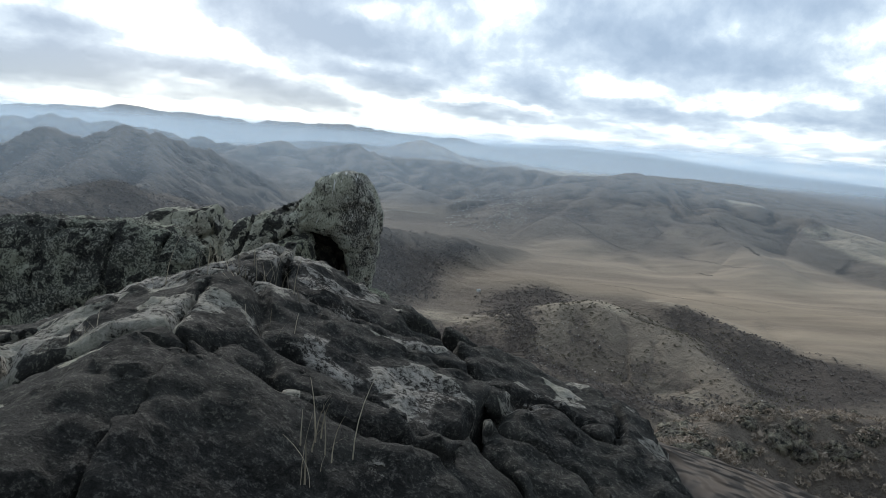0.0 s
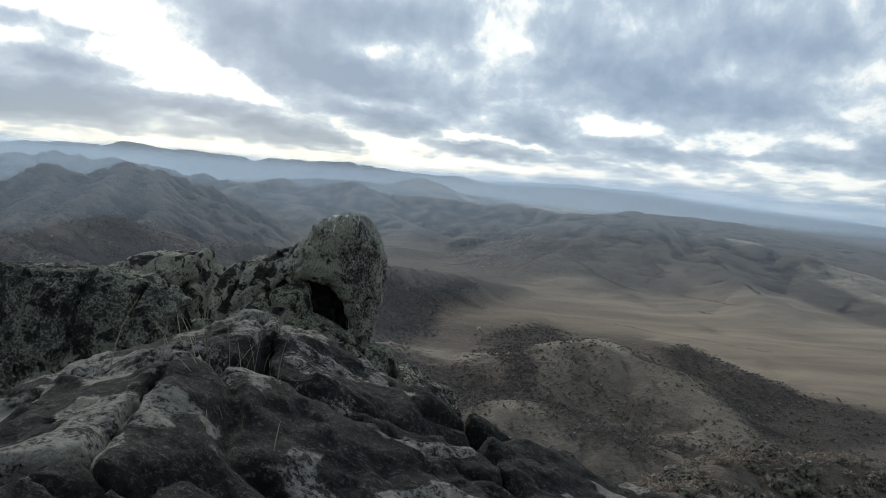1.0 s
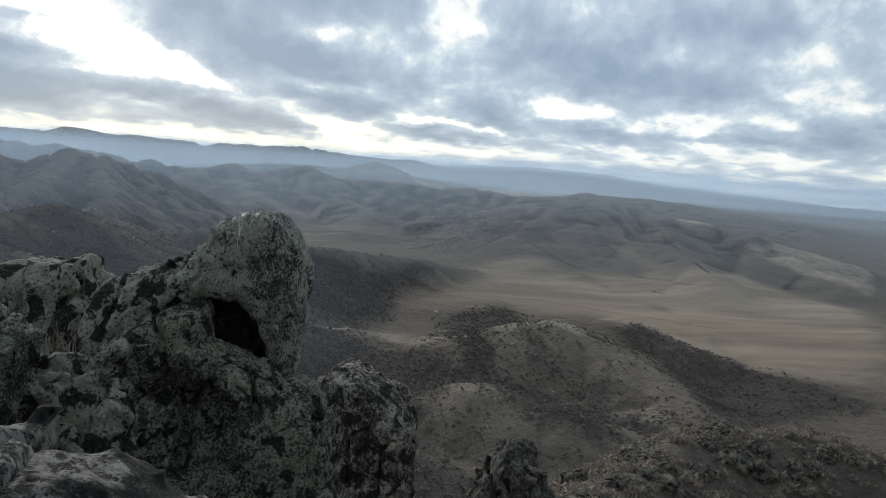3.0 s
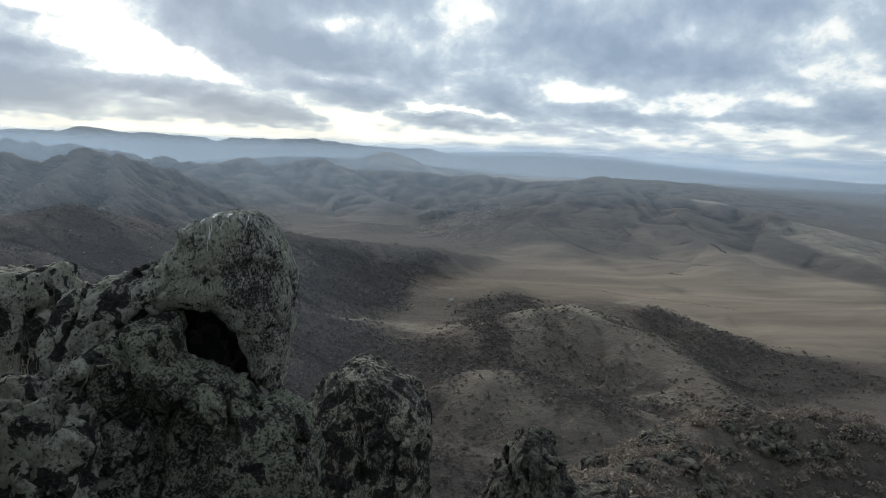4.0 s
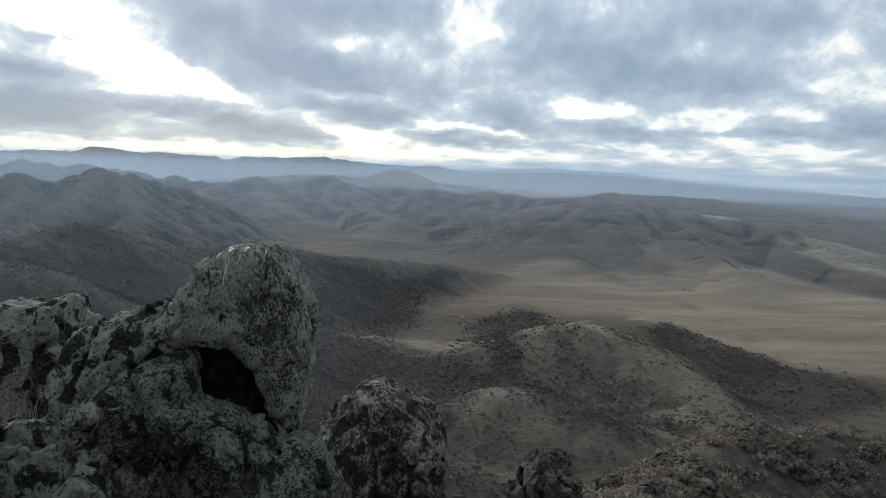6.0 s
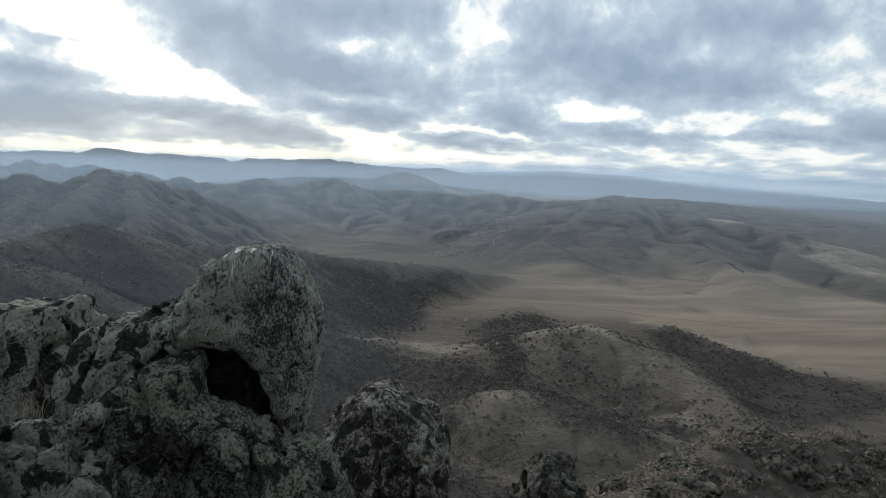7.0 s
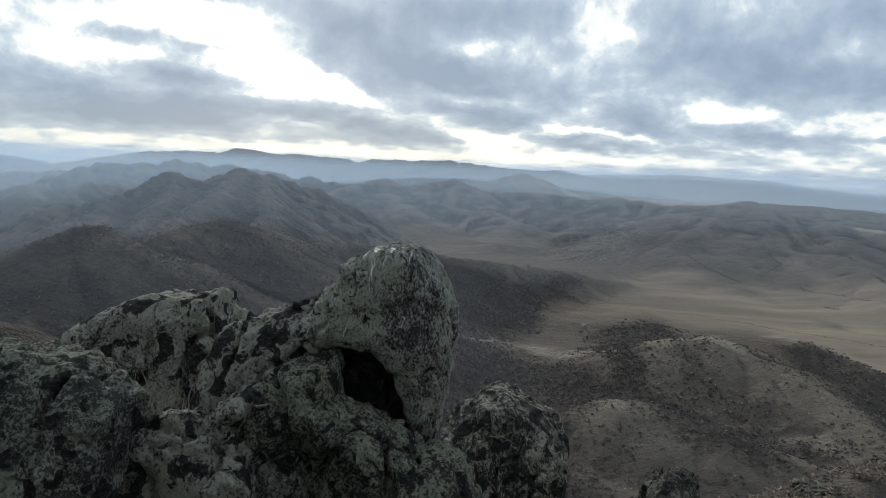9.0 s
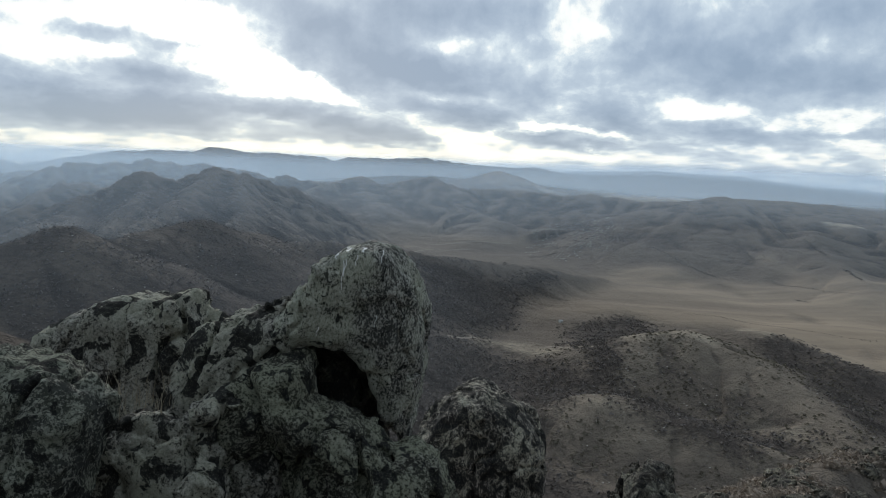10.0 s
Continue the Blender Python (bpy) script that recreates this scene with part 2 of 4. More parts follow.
M_ROOF = plain("tin_roof", (0.45, 0.44, 0.42), 0.5, 1.0, 0.2)
M_POLE = plain("weathered_timber", (0.06, 0.05, 0.045), 0.9, 2.0)


def ground_material():
    m, t, b, co = material("winter_hillside")
    scrub = node(t, "ShaderNodeAttribute", attribute_name="scrub").outputs["Fac"]
    field = node(t, "ShaderNodeAttribute", attribute_name="field").outputs["Fac"]
    n2 = noise_tex(t, co, 0.045, 7, 0.65, 0.3)
    n3 = noise_tex(t, co, 0.35, 5, 0.7)
    mp = node(t, "ShaderNodeMapping")
    mp.inputs["Rotation"].default_value = (0, 0, radians(12))
    mp.inputs["Scale"].default_value = (0.0035, 0.02, 0.01)
    link(t, co, mp.inputs["Vector"])
    n1 = noise_tex(t, mp.outputs[0], 1.0, 6, 0.6, 0.5)
    n1 = ramp(t, n1, [(0.33, 0.0), (0.67, 1.0)])
    grass = mix_col(t, n2, (0.114, 0.096, 0.079), (0.208, 0.174, 0.141))
    tilled = mix_col(t, n1, (0.185, 0.149, 0.116), (0.345, 0.279, 0.206))
    wood = mix_col(t, n3, (0.052, 0.045, 0.040), (0.112, 0.094, 0.082))
    col = mix_col(t, field, grass, tilled)
    # pale crests, and far sunlit patches put into the ground colour
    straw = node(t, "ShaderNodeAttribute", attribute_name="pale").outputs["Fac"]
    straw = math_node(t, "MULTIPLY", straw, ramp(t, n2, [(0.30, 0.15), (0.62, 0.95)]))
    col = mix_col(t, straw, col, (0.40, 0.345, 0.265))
    f = math_node(t, "ADD", scrub, math_node(t, "MULTIPLY", math_node(t, "SUBTRACT", n2, 0.5), 1.3))
    f = math_node(t, "ADD", f, math_node(t, "MULTIPLY", math_node(t, "SUBTRACT", n3, 0.5), 1.1))
    f = math_node(t, "SUBTRACT", f, math_node(t, "MULTIPLY", field, 0.25))
    col = mix_col(t, ramp(t, f, [(0.25, 0.0), (0.70, 1.0)]), col, wood)
    link(t, col, b.inputs["Base Color"])
    b.inputs["Roughness"].default_value = 1.0
    b.inputs["Specular IOR Level"].default_value = 0.1
    rough = math_node(t, "ADD", n3, math_node(t, "MULTIPLY", n2, 3.4))
    bump(t, b, math_node(t, "MULTIPLY", rough, math_node(t, "SUBTRACT", 1.0, math_node(t, "MULTIPLY", field, 0.85))), 1.0, 2.2)
    return m


M_GROUND = ground_material()


# ---- noise and solids ----
def hash3(i, j, k, seed):
    n = (i * 374761393 + j * 668265263 + k * 2147483647 + seed * 974634777) & 0xFFFFFFFF
    n = ((n ^ (n >> 13)) * 1274126177) & 0xFFFFFFFF
    return ((n ^ (n >> 16)) & 0xFFFF) / 65535.0


def vnoise(p, seed=0):
    """Value noise, 0 to 1, at an array of points."""
    q = np.floor(p).astype(np.int64)
    f = p - q
    f = f * f * (3 - 2 * f)
    r = 0.0
    for di in (0, 1):
        for dj in (0, 1):
            for dk in (0, 1):
                w = (f[:, 0] if di else 1 - f[:, 0]) * (f[:, 1] if dj else 1 - f[:, 1]) * (f[:, 2] if dk else 1 - f[:, 2])
                r = r + w * hash3(q[:, 0] + di, q[:, 1] + dj, q[:, 2] + dk, seed)
    return r


def fbm(p, octaves=4, seed=0, gain=0.5):
    s, a, tot = 0.0, 1.0, 0.0
    for o in range(octaves):
        s = s + a * (vnoise(p * 2.0**o + 17.3 * o, seed + o) - 0.5)
        tot += a
        a *= gain
    return 2 * s / tot


def smax(a, b, k):
    h = np.clip(0.5 + 0.5 * (a - b) / k, 0, 1)
    return b + (a - b) * h + k * h * (1 - h)


def polygon_distance(u, v, pts):
    """Signed distance in the plane to a closed outline, negative inside."""
    pts = np.asarray(pts, float)
    d = np.full(u.shape, 1e9)
    inside = np.zeros(u.shape, bool)
    for (x0, y0), (x1, y1) in zip(pts, np.roll(pts, -1, 0)):
        ex, ey = x1 - x0, y1 - y0
        wx, wy = u - x0, v - y0
        h = np.clip((wx * ex + wy * ey) / (ex * ex + ey * ey), 0, 1)
        d = np.minimum(d, (wx - ex * h) ** 2 + (wy - ey * h) ** 2)
        cross = (y0 > v) != (y1 > v)
        xi = x0 + (v - y0) * ex / (ey if abs(ey) > 1e-9 else 1e-9)
        inside ^= cross & (u < xi)
    return np.where(inside, -1, 1) * np.sqrt(d)


def surface(fn, lo, hi, step):
    """Mesh of the zero level of fn(points) in a box: one vertex in each cell that the surface crosses."""
    lo, hi = np.array(lo, float), np.array(hi, float)
    n = np.ceil((hi - lo) / step).astype(int) + 1
    ax = [lo[i] + step * np.arange(n[i]) for i in range(3)]
    g = np.stack(np.meshgrid(*ax, indexing="ij"), -1).reshape(-1, 3)
    val = np.concatenate([fn(c) for c in np.array_split(g, max(1, len(g) // 200000))]).reshape(n)
    s = val < 0
    cnt, acc = np.zeros(n - 1), np.zeros((*(n - 1), 3))
    corners = [(i, j, k) for i in (0, 1) for j in (0, 1) for k in (0, 1)]

    def sl(a, c):
        return a[c[0]:c[0] + n[0] - 1, c[1]:c[1] + n[1] - 1, c[2]:c[2] + n[2] - 1]

    for c in corners:
        for axis in range(3):
            if c[axis]:
                continue
            e = list(c)
            e[axis] = 1
            va, vb = sl(val, c), sl(val, e)
            m = sl(s, c) != sl(s, e)
            tt = np.where(m, va / np.where(m, va - vb, 1), 0)
            cnt += m
            for i in range(3):
                acc[..., i] += np.where(m, c[i] + (tt if i == axis else 0), 0)
    used = cnt > 0
    idx = -np.ones(n - 1, np.int64)
    idx[used] = np.arange(used.sum())
    cells = np.argwhere(used)
    verts = lo + step * (cells + acc[used] / cnt[used][:, None])
    faces = []
    for axis in range(3):
        b, c = (axis + 1) % 3, (axis + 2) % 3
        ea = [slice(None)] * 3
        eb = [slice(None)] * 3
        ea[axis], eb[axis] = slice(0, n[axis] - 1), slice(1, n[axis])
        m = s[tuple(ea)] != s[tuple(eb)]
        p = np.argwhere(m)
        p = p[(p[:, b] > 0) & (p[:, c] > 0) & (p[:, b] < n[b] - 1) & (p[:, c] < n[c] - 1)]
        flip = s[p[:, 0], p[:, 1], p[:, 2]]
        quad = []
        for ob, oc in ((0, 0), (1, 0), (1, 1), (0, 1)):
            q = p.copy()
            q[:, b] -= 1 - ob
            q[:, c] -= 1 - oc
            quad.append(idx[q[:, 0], q[:, 1], q[:, 2]])
        quad = np.stack(quad, 1)
        quad[~flip] = quad[~flip][:, ::-1]
        faces.append(quad)
    return verts, np.concatenate(faces)


def mesh_object(name, verts, faces, mat, parent=None, smooth=True):
    me = bpy.data.meshes.new(name)
    verts, faces = np.asarray(verts, float), np.asarray(faces)
    me.vertices.add(len(verts))
    me.vertices.foreach_set("co", verts.ravel())
    k = faces.shape[1]
    me.loops.add(faces.size)
    me.loops.foreach_set("vertex_index", faces.ravel())
    me.polygons.add(len(faces))
    me.polygons.foreach_set("loop_start", np.arange(0, faces.size, k))
    me.polygons.foreach_set("loop_total", np.full(len(faces), k))
    me.update(calc_edges=True)
    me.validate()
    me.polygons.foreach_set("use_smooth", np.full(len(me.polygons), smooth))
    me.materials.append(mat)
    ob = new(name, me)
    if parent:
        ob.parent = parent
    return ob


# ---- the land ----
VALLEY = -148.0
# ridge lines: points (x, y, crest height), slope of the sides, roundness of the crest
RIDGES = [
    ("near", [(-330, 230, -85), (-284, 323, -57), (-282, 345, -47), (-276, 369, -41), (-275, 388, -48), (-270, 409, -56), (-268, 458, -50), (-255, 499, -46), (-241, 539, -55), (-225, 599, -69), (-187, 665, -79), (-134, 748, -94), (-69, 827, -109), (-17, 880, -119), (74, 947, -141)], 0.45, 8),
    ("crag", [(-482, 480, -100), (-502, 571, -91), (-524, 683, -75), (-528, 741, -62), (-534, 786, -51), (-533, 811, -44), (-534, 822, -38), (-534, 846, -32), (-527, 874, -29), (-522, 900, -31), (-512, 928, -30), (-505, 955, -21), (-486, 987, -16), (-477, 1014, -17), (-470, 1050, -25), (-458, 1088, -37), (-443, 1148, -49), (-424, 1208, -62), (-392, 1240, -74)], 0.5, 7),
    ("cragspur", [(-486, 987, -16), (-456, 901, -36), (-431, 802, -48), (-399, 682, -63), (-362, 552, -71)], 0.55, 6),
    ("cragspur2", [(-524, 876, -31), (-487, 793, -47), (-437, 682, -64), (-410, 604, -72)], 0.6, 6),
    ("cragspur3", [(-477, 1014, -18), (-412, 911, -43), (-365, 823, -61), (-338, 726, -70)], 0.6, 6),
    ("cragspur4", [(-528, 741, -63), (-489, 671, -75), (-455, 609, -82)], 0.5, 6),
    ("crag_left", [(-789, 944, -99), (-822, 1046, -79), (-838, 1109, -66), (-832, 1127, -55), (-833, 1150, -52), (-830, 1189, -54), (-829, 1226, -59), (-828, 1251, -66), (-784, 1279, -79)], 0.5, 10),
    ("crag_back", [(-1087, 1242, -89), (-1097, 1364, -69), (-1092, 1431, -49), (-1093, 1455, -35), (-1087, 1497, -25), (-1063, 1514, -31), (-1029, 1573, -17), (-1014, 1607, -21), (-970, 1634, -14), (-945, 1683, -18), (-930, 1714, -23), (-862, 1749, -21), (-824, 1768, -24), (-758, 1797, -39), (-709, 1795, -46), (-669, 1779, -41), (-637, 1790, -48), (-561, 1795, -59)], 0.38, 12),
    ("left_far", [(-1838, 1767, -103), (-1742, 1862, -88), (-1678, 1920, -71), (-1633, 1958, -71), (-1586, 1997, -60), (-1550, 2026, -68), (-1431, 2111, -76), (-1287, 2202, -78)], 0.3, 20),
    ("middle", [(-547, 1557, -74), (-493, 1575, -53), (-466, 1635, -41), (-443, 1662, -39), (-403, 1672, -49), (-383, 1657, -53), (-359, 1662, -45), (-328, 1678, -39), (-277, 1698, -33), (-241, 1693, -41), (-206, 1688, -52), (-158, 1683, -54), (-117, 1676, -56), (-51, 1669, -50), (1, 1650, -54), (39, 1640, -57), (100, 1617, -50), (118, 1596, -54), (141, 1594, -51), (168, 1561, -58), (189, 1539, -63), (220, 1514, -59)], 0.27, 14),
    ("middle_right", [(189, 1539, -64), (220, 1514, -59), (289, 1472, -55), (325, 1444, -45), (344, 1429, -44), (364, 1393, -52), (393, 1354, -61), (423, 1324, -70), (465, 1289, -70), (512, 1249, -72), (538, 1194, -81), (557, 1153, -87), (562, 1105, -103), (572, 1009, -115), (582, 922, -119)], 0.22, 14),
    ("spur_a", [(-277, 1698, -34), (-240, 1602, -62), (-188, 1509, -87), (-95, 1397, -104)], 0.28, 12),
    ("spur_b", [(-51, 1669, -52), (-32, 1580, -77), (16, 1440, -110)], 0.28, 12),
    ("spur_c", [(100, 1617, -51), (119, 1516, -78), (124, 1385, -108), (96, 1287, -132)], 0.26, 12),
    ("spur_d", [(220, 1514, -60), (235, 1421, -83), (233, 1279, -113)], 0.24, 12),
    ("spur_e", [(344, 1429, -45), (348, 1305, -75), (333, 1153, -104), (321, 1031, -123)], 0.24, 12),
    ("spur_f", [(423, 1324, -71), (413, 1159, -91), (396, 1005, -114), (384, 891, -129)], 0.22, 12),
    ("spur_g", [(-443, 1662, -41), (-405, 1548, -68), (-350, 1459, -86)], 0.28, 12),
    ("beyond", [(-357, 2929, -94), (-282, 2937, -52), (-198, 2944, -18), (-128, 2947, -31), (-69, 2949, -59), (24, 2950, -78), (161, 2946, -99)], 0.3, 25),
    ("beyond_back", [(-400, 3477, -26), (-291, 3488, 1), (-167, 3496, -3), (-64, 3500, 4), (24, 3500, -11), (148, 3497, -33), (280, 3489, -63)], 0.25, 25),
    ("beyond_left", [(-1124, 3050, -117), (-886, 3127, -80), (-738, 3165, -51), (-587, 3197, -35), (-485, 3214, -44), (-369, 3229, -72)], 0.25, 25),
    ("distant", [(-3187, 2812, -20), (-2999, 3012, -23), (-2901, 3106, -28), (-2796, 3201, -39), (-2740, 3249, -51), (-2683, 3297, -68), (-2581, 3377, -55), (-2474, 3456, -41), (-2396, 3511, -28), (-2357, 3537, -5), (-2267, 3595, 15), (-2118, 3685, 26), (-2014, 3743, 28), (-1866, 3819, 55), (-1739, 3878, 38), (-1652, 3916, 29), (-1578, 3946, 36), (-1524, 3967, 29), (-1319, 4040, 25), (-1250, 4062, 11), (-1161, 4089, 25), (-1000, 4131, 25), (-836, 4167, 28), (-721, 4189, 39), (-604, 4207, 24), (-437, 4228, 7), (-303, 4239, -4), (-102, 4249, -29), (162, 4247, -55)], 0.2, 25),
    ("far_range", [(-510, 4622, -89), (-147, 4648, -41), (195, 4646, -9), (384, 4634, -5), (655, 4604, 10), (884, 4565, -1), (1133, 4510, -4), (1341, 4453, -31), (1537, 4389, -47), (1791, 4291, -61), (2032, 4183, -75), (2289, 4048, -91), (2450, 3952, -107), (2731, 3764, -123)], 0.2, 30),
    ("swell", [(480, 1993, -72), (524, 1982, -61), (596, 1961, -60), (667, 1938, -64), (736, 1913, -79), (827, 1876, -97)], 0.1, 20),
    ("knoll", [(60, 522, -124), (82, 530, -116), (107, 532, -113), (140, 505, -121), (165, 450, -132), (176, 365, -138)], 0.36, 12),
    ("knoll_back", [(160, 625, -130), (185, 612, -127), (230, 560, -136)], 0.3, 14),
    ("low_spur", [(15, 396, -134), (41, 398, -127), (71, 384, -129), (99, 367, -132), (160, 330, -140)], 0.4, 10),
    ("left_rib", [(-75, 20, -22), (-56, 42, -12.5), (-50, 46, -12), (-45, 48, -12), (-38, 46, -14.5), (-31, 42, -16)], 0.8, 4),
    ("rock_rib", [(3, 22, -14), (16, 58, -27), (30, 79, -31), (39, 87, -31), (55, 86, -31), (90, 80, -40), (140, 60, -60)], 0.8, 3),
]


def ridge_height(x, y, pts, slope, rnd, cut=0.0, pitch=70.0, seed=0):
    """Height of a ridge. cut: how deep the gullies are that run down its sides, pitch: metres between them."""
    best, along, away = np.full(x.shape, -1e9), np.zeros(x.shape), np.zeros(x.shape)
    s0 = 0.0
    for (x0, y0, z0), (x1, y1, z1) in zip(pts, pts[1:]):
        ex, ey = x1 - x0, y1 - y0
        ln = math.hypot(ex, ey)
        h = np.clip(((x - x0) * ex + (y - y0) * ey) / (ln * ln), 0, 1)
        d = np.hypot(x - x0 - ex * h, y - y0 - ey * h)
        z = z0 + (z1 - z0) * h - slope * (np.sqrt(d * d + rnd * rnd) - rnd)
        m = z > best
        best, along, away = np.where(m, z, best), np.where(m, s0 + h * ln, along), np.where(m, d, away)
        s0 += ln
    if cut:
        p = np.stack([along / pitch + 0.5 * fbm(np.stack([x, y, 0 * x], -1) / (2 * pitch), 2, 80 + seed), away / (pitch * 5), 0 * x + seed], -1)
        g = 1 - np.minimum(np.abs(fbm(p, 3, 60 + seed, 0.55)) * 2.6, 1)
        best = best - cut * g * np.clip(away / (pitch * 0.8), 0, 1)
    return best


# depth and spacing of the gullies on each ridge
GULLIES = {"near": (5, 45), "crag": (13, 55), "crag_left": (12, 60), "crag_back": (15, 110), "cragspur": (5, 40), "cragspur2": (5, 40), "cragspur3": (5, 40), "left_far": (20, 120),
           "middle": (17, 75), "middle_right": (16, 85), "spur_a": (9, 45), "spur_b": (9, 45), "spur_c": (9, 50), "spur_d": (8, 50), "spur_e": (9, 55), "spur_f": (9, 55),
           "beyond": (30, 160), "beyond_back": (26, 160), "beyond_left": (26, 160), "distant": (40, 240), "knoll": (4, 30), "low_spur": (3, 25)}
SOFT = {"rock_rib": 2, "left_rib": 2, "low_spur": 3, "knoll": 4, "knoll_back": 3, "distant": 12, "beyond": 10, "near": 8, "crag": 4, "crag_left": 4}
JAGGED = {"crag": 13, "cragspur": 9, "cragspur2": 9, "cragspur3": 9, "crag_left": 12, "crag_back": 13, "left_far": 7, "distant": 9, "beyond": 5}


def land(x, y):
    """Height of the ground."""
    x, y = np.asarray(x, float), np.asarray(y, float)
    r = np.hypot(x, y)
    p2 = np.stack([x, y, 0 * x], -1)
    z = VALLEY + 7 * fbm(p2 / 230, 3, 5) + 22 * np.clip((r - 1300) / 1400, 0, 1) + 14 * np.clip((r - 2600) / 2000, 0, 1)
    z = z + np.clip(x - 250, 0, 400) * 0.02
    for name, pts, slope, rnd in RIDGES:
        cut, pitch = GULLIES.get(name, (0, 1))
        px, py, pz = np.array(pts).T
        reach = (pz.max() - VALLEY + 25) / slope + rnd + 20
        m = (x > px.min() - reach) & (x < px.max() + reach) & (y > py.min() - reach) & (y < py.max() + reach)
        if not m.any():
            continue
        crest = ridge_height(x[m], y[m], pts, slope, rnd, cut, pitch, len(name))
        if name in JAGGED:
            size = 42 if r[m].min() < 1800 else 150
            crest = crest + JAGGED[name] * (1.3 * fbm(p2[m] / size, 5, 35, 0.68) - 0.08)
        z[m] = smax(z[m], crest, SOFT.get(name, 7))
    above = np.clip((z - VALLEY) / 60, 0, 1)
    m = (r > 250) & (r < 2600)
    q = p2[m]
    rough = 6 * (np.minimum(np.abs(fbm(q / 150, 4, 31)), 0.5) - 0.22) + 5 * (np.abs(fbm(q / 55, 3, 33)) - 0.22)
    z[m] += above[m] * np.clip(r[m] / 700, 0, 2) * np.clip((2600 - r[m]) / 900, 0, 1) * rough
    # the hill underfoot
    m = r < 420
    s, q = r[m], p2[m]
    hill = 0.1 - 0.62 * (np.sqrt(s * s + 6.0) - 2.4) - 3.0 * np.clip((y[m] - 1.0) / 6, 0, 1) + 2.0 * fbm(q / 9, 4, 3) * np.clip(s / 12, 0, 1)
    hill = np.where(y[m] < -2, np.maximum(hill, -0.2 - 0.25 * s + 0.8 * fbm(q / 6, 3, 8)), hill)
    z[m] = smax(z[m], hill, np.clip(s * 0.08, 0.05, 8.0))
    return z + np.clip(r / 200, 0, 1) * (0.8 * fbm(p2 / 18, 3, 41) + 3.0 * fbm(p2 / 60, 2, 43))


def ellipse(x, y, cx, cy, a, b, rot):
    c, s = math.cos(radians(rot)), math.sin(radians(rot))
    u, v = (x - cx) * c + (y - cy) * s, -(x - cx) * s + (y - cy) * c
    return np.clip(1.9 - 1.4 * np.hypot(u / a, v / b), 0, 1)


# wooded hollows, smooth fields, pale bare crests and painted sunlight, as outlines in plan
WOODS = [
    [(-120, 710), (-51, 804), (13, 871), (-11, 794), (-23, 717), (-23, 647), (-56, 614), (-85, 539), (-131, 555)],
    [(18, 660), (46, 705), (87, 737), (106, 727), (109, 691), (63, 542), (55, 504), (46, 485), (40, 465), (33, 470), (38, 508), (33, 555)],
    [(169, 595), (209, 612), (246, 581), (276, 544), (297, 502), (323, 466), (181, 396), (174, 450), (177, 530)],
    [(-140, 300), (-130, 480), (-90, 520), (-50, 560), (5, 545), (28, 510), (36, 465), (12, 412), (-1, 382), (-9, 340), (-60, 290)],
    [(47, 460), (74, 449), (104, 430), (135, 408), (143, 387), (106, 359), (73, 371), (49, 390)],
    [(-25, 350), (30, 326), (80, 314), (135, 300), (140, 265), (-60, 250)],
    [(83, 498), (101, 492), (108, 471), (93, 462), (81, 478)],
    [(114, 464), (133, 457), (132, 443), (116, 440)],
]
FIELDS = [
    [(225, 1000), (330, 960), (430, 1010), (540, 830), (440, 610), (340, 520), (270, 540), (270, 780)],
    [(-19, 742), (34, 883), (99, 1081), (163, 1078), (213, 1006), (257, 921), (284, 806), (323, 704), (246, 529), (212, 560), (190, 596), (191, 713), (134, 715), (89, 751), (47, 719), (-8, 696)],
    [(-386, 1221), (-344, 1487), (-220, 1481), (-92, 1368), (5, 1358), (-42, 1261), (-123, 1256), (-217, 1212), (-282, 1005), (-340, 1000)],
    [(334, 1198), (366, 1189), (359, 996), (366, 883), (335, 983), (323, 1092)],
    [(343, 1080), (363, 1039), (343, 892), (332, 791), (296, 923)],
    [(418, 934), (494, 919), (532, 805), (376, 561), (360, 632), (385, 795)],
]
PALE_AND_SUNLIT = [
    # sunlit strip on the right, given as pale ground
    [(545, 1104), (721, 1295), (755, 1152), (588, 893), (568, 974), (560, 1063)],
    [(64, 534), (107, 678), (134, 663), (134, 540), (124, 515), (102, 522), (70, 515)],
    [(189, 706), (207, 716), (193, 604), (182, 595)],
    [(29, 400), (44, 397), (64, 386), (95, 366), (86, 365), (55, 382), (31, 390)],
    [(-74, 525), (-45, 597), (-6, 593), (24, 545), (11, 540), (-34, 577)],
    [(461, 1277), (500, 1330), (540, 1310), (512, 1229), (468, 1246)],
    # sunlight on the far plain and hills, coloured into the ground
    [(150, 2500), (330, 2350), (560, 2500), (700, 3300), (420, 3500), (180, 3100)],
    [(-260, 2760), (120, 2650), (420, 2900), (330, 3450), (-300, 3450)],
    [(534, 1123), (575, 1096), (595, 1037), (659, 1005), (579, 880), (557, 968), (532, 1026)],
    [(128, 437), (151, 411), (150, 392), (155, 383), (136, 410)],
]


def area(x, y, outlines, soft, ragged, seed):
    """1 inside any of the outlines, 0 outside, with a soft and ragged edge."""
    out = np.zeros(x.shape)
    for o in outlines:
        px, py = np.array(o, float).T
        reach = soft + 2 * ragged
        m = (x > px.min() - reach) & (x < px.max() + reach) & (y > py.min() - reach) & (y < py.max() + reach)
        if m.any():
            p2 = np.stack([x[m], y[m], 0 * x[m]], 1)
            d = polygon_distance(x[m], y[m], o) + ragged * (fbm(p2 / (4 * ragged), 4, seed, 0.6) * 1.6)
            out[m] = np.maximum(out[m], np.clip(0.5 - d / soft, 0, 1))
    return out


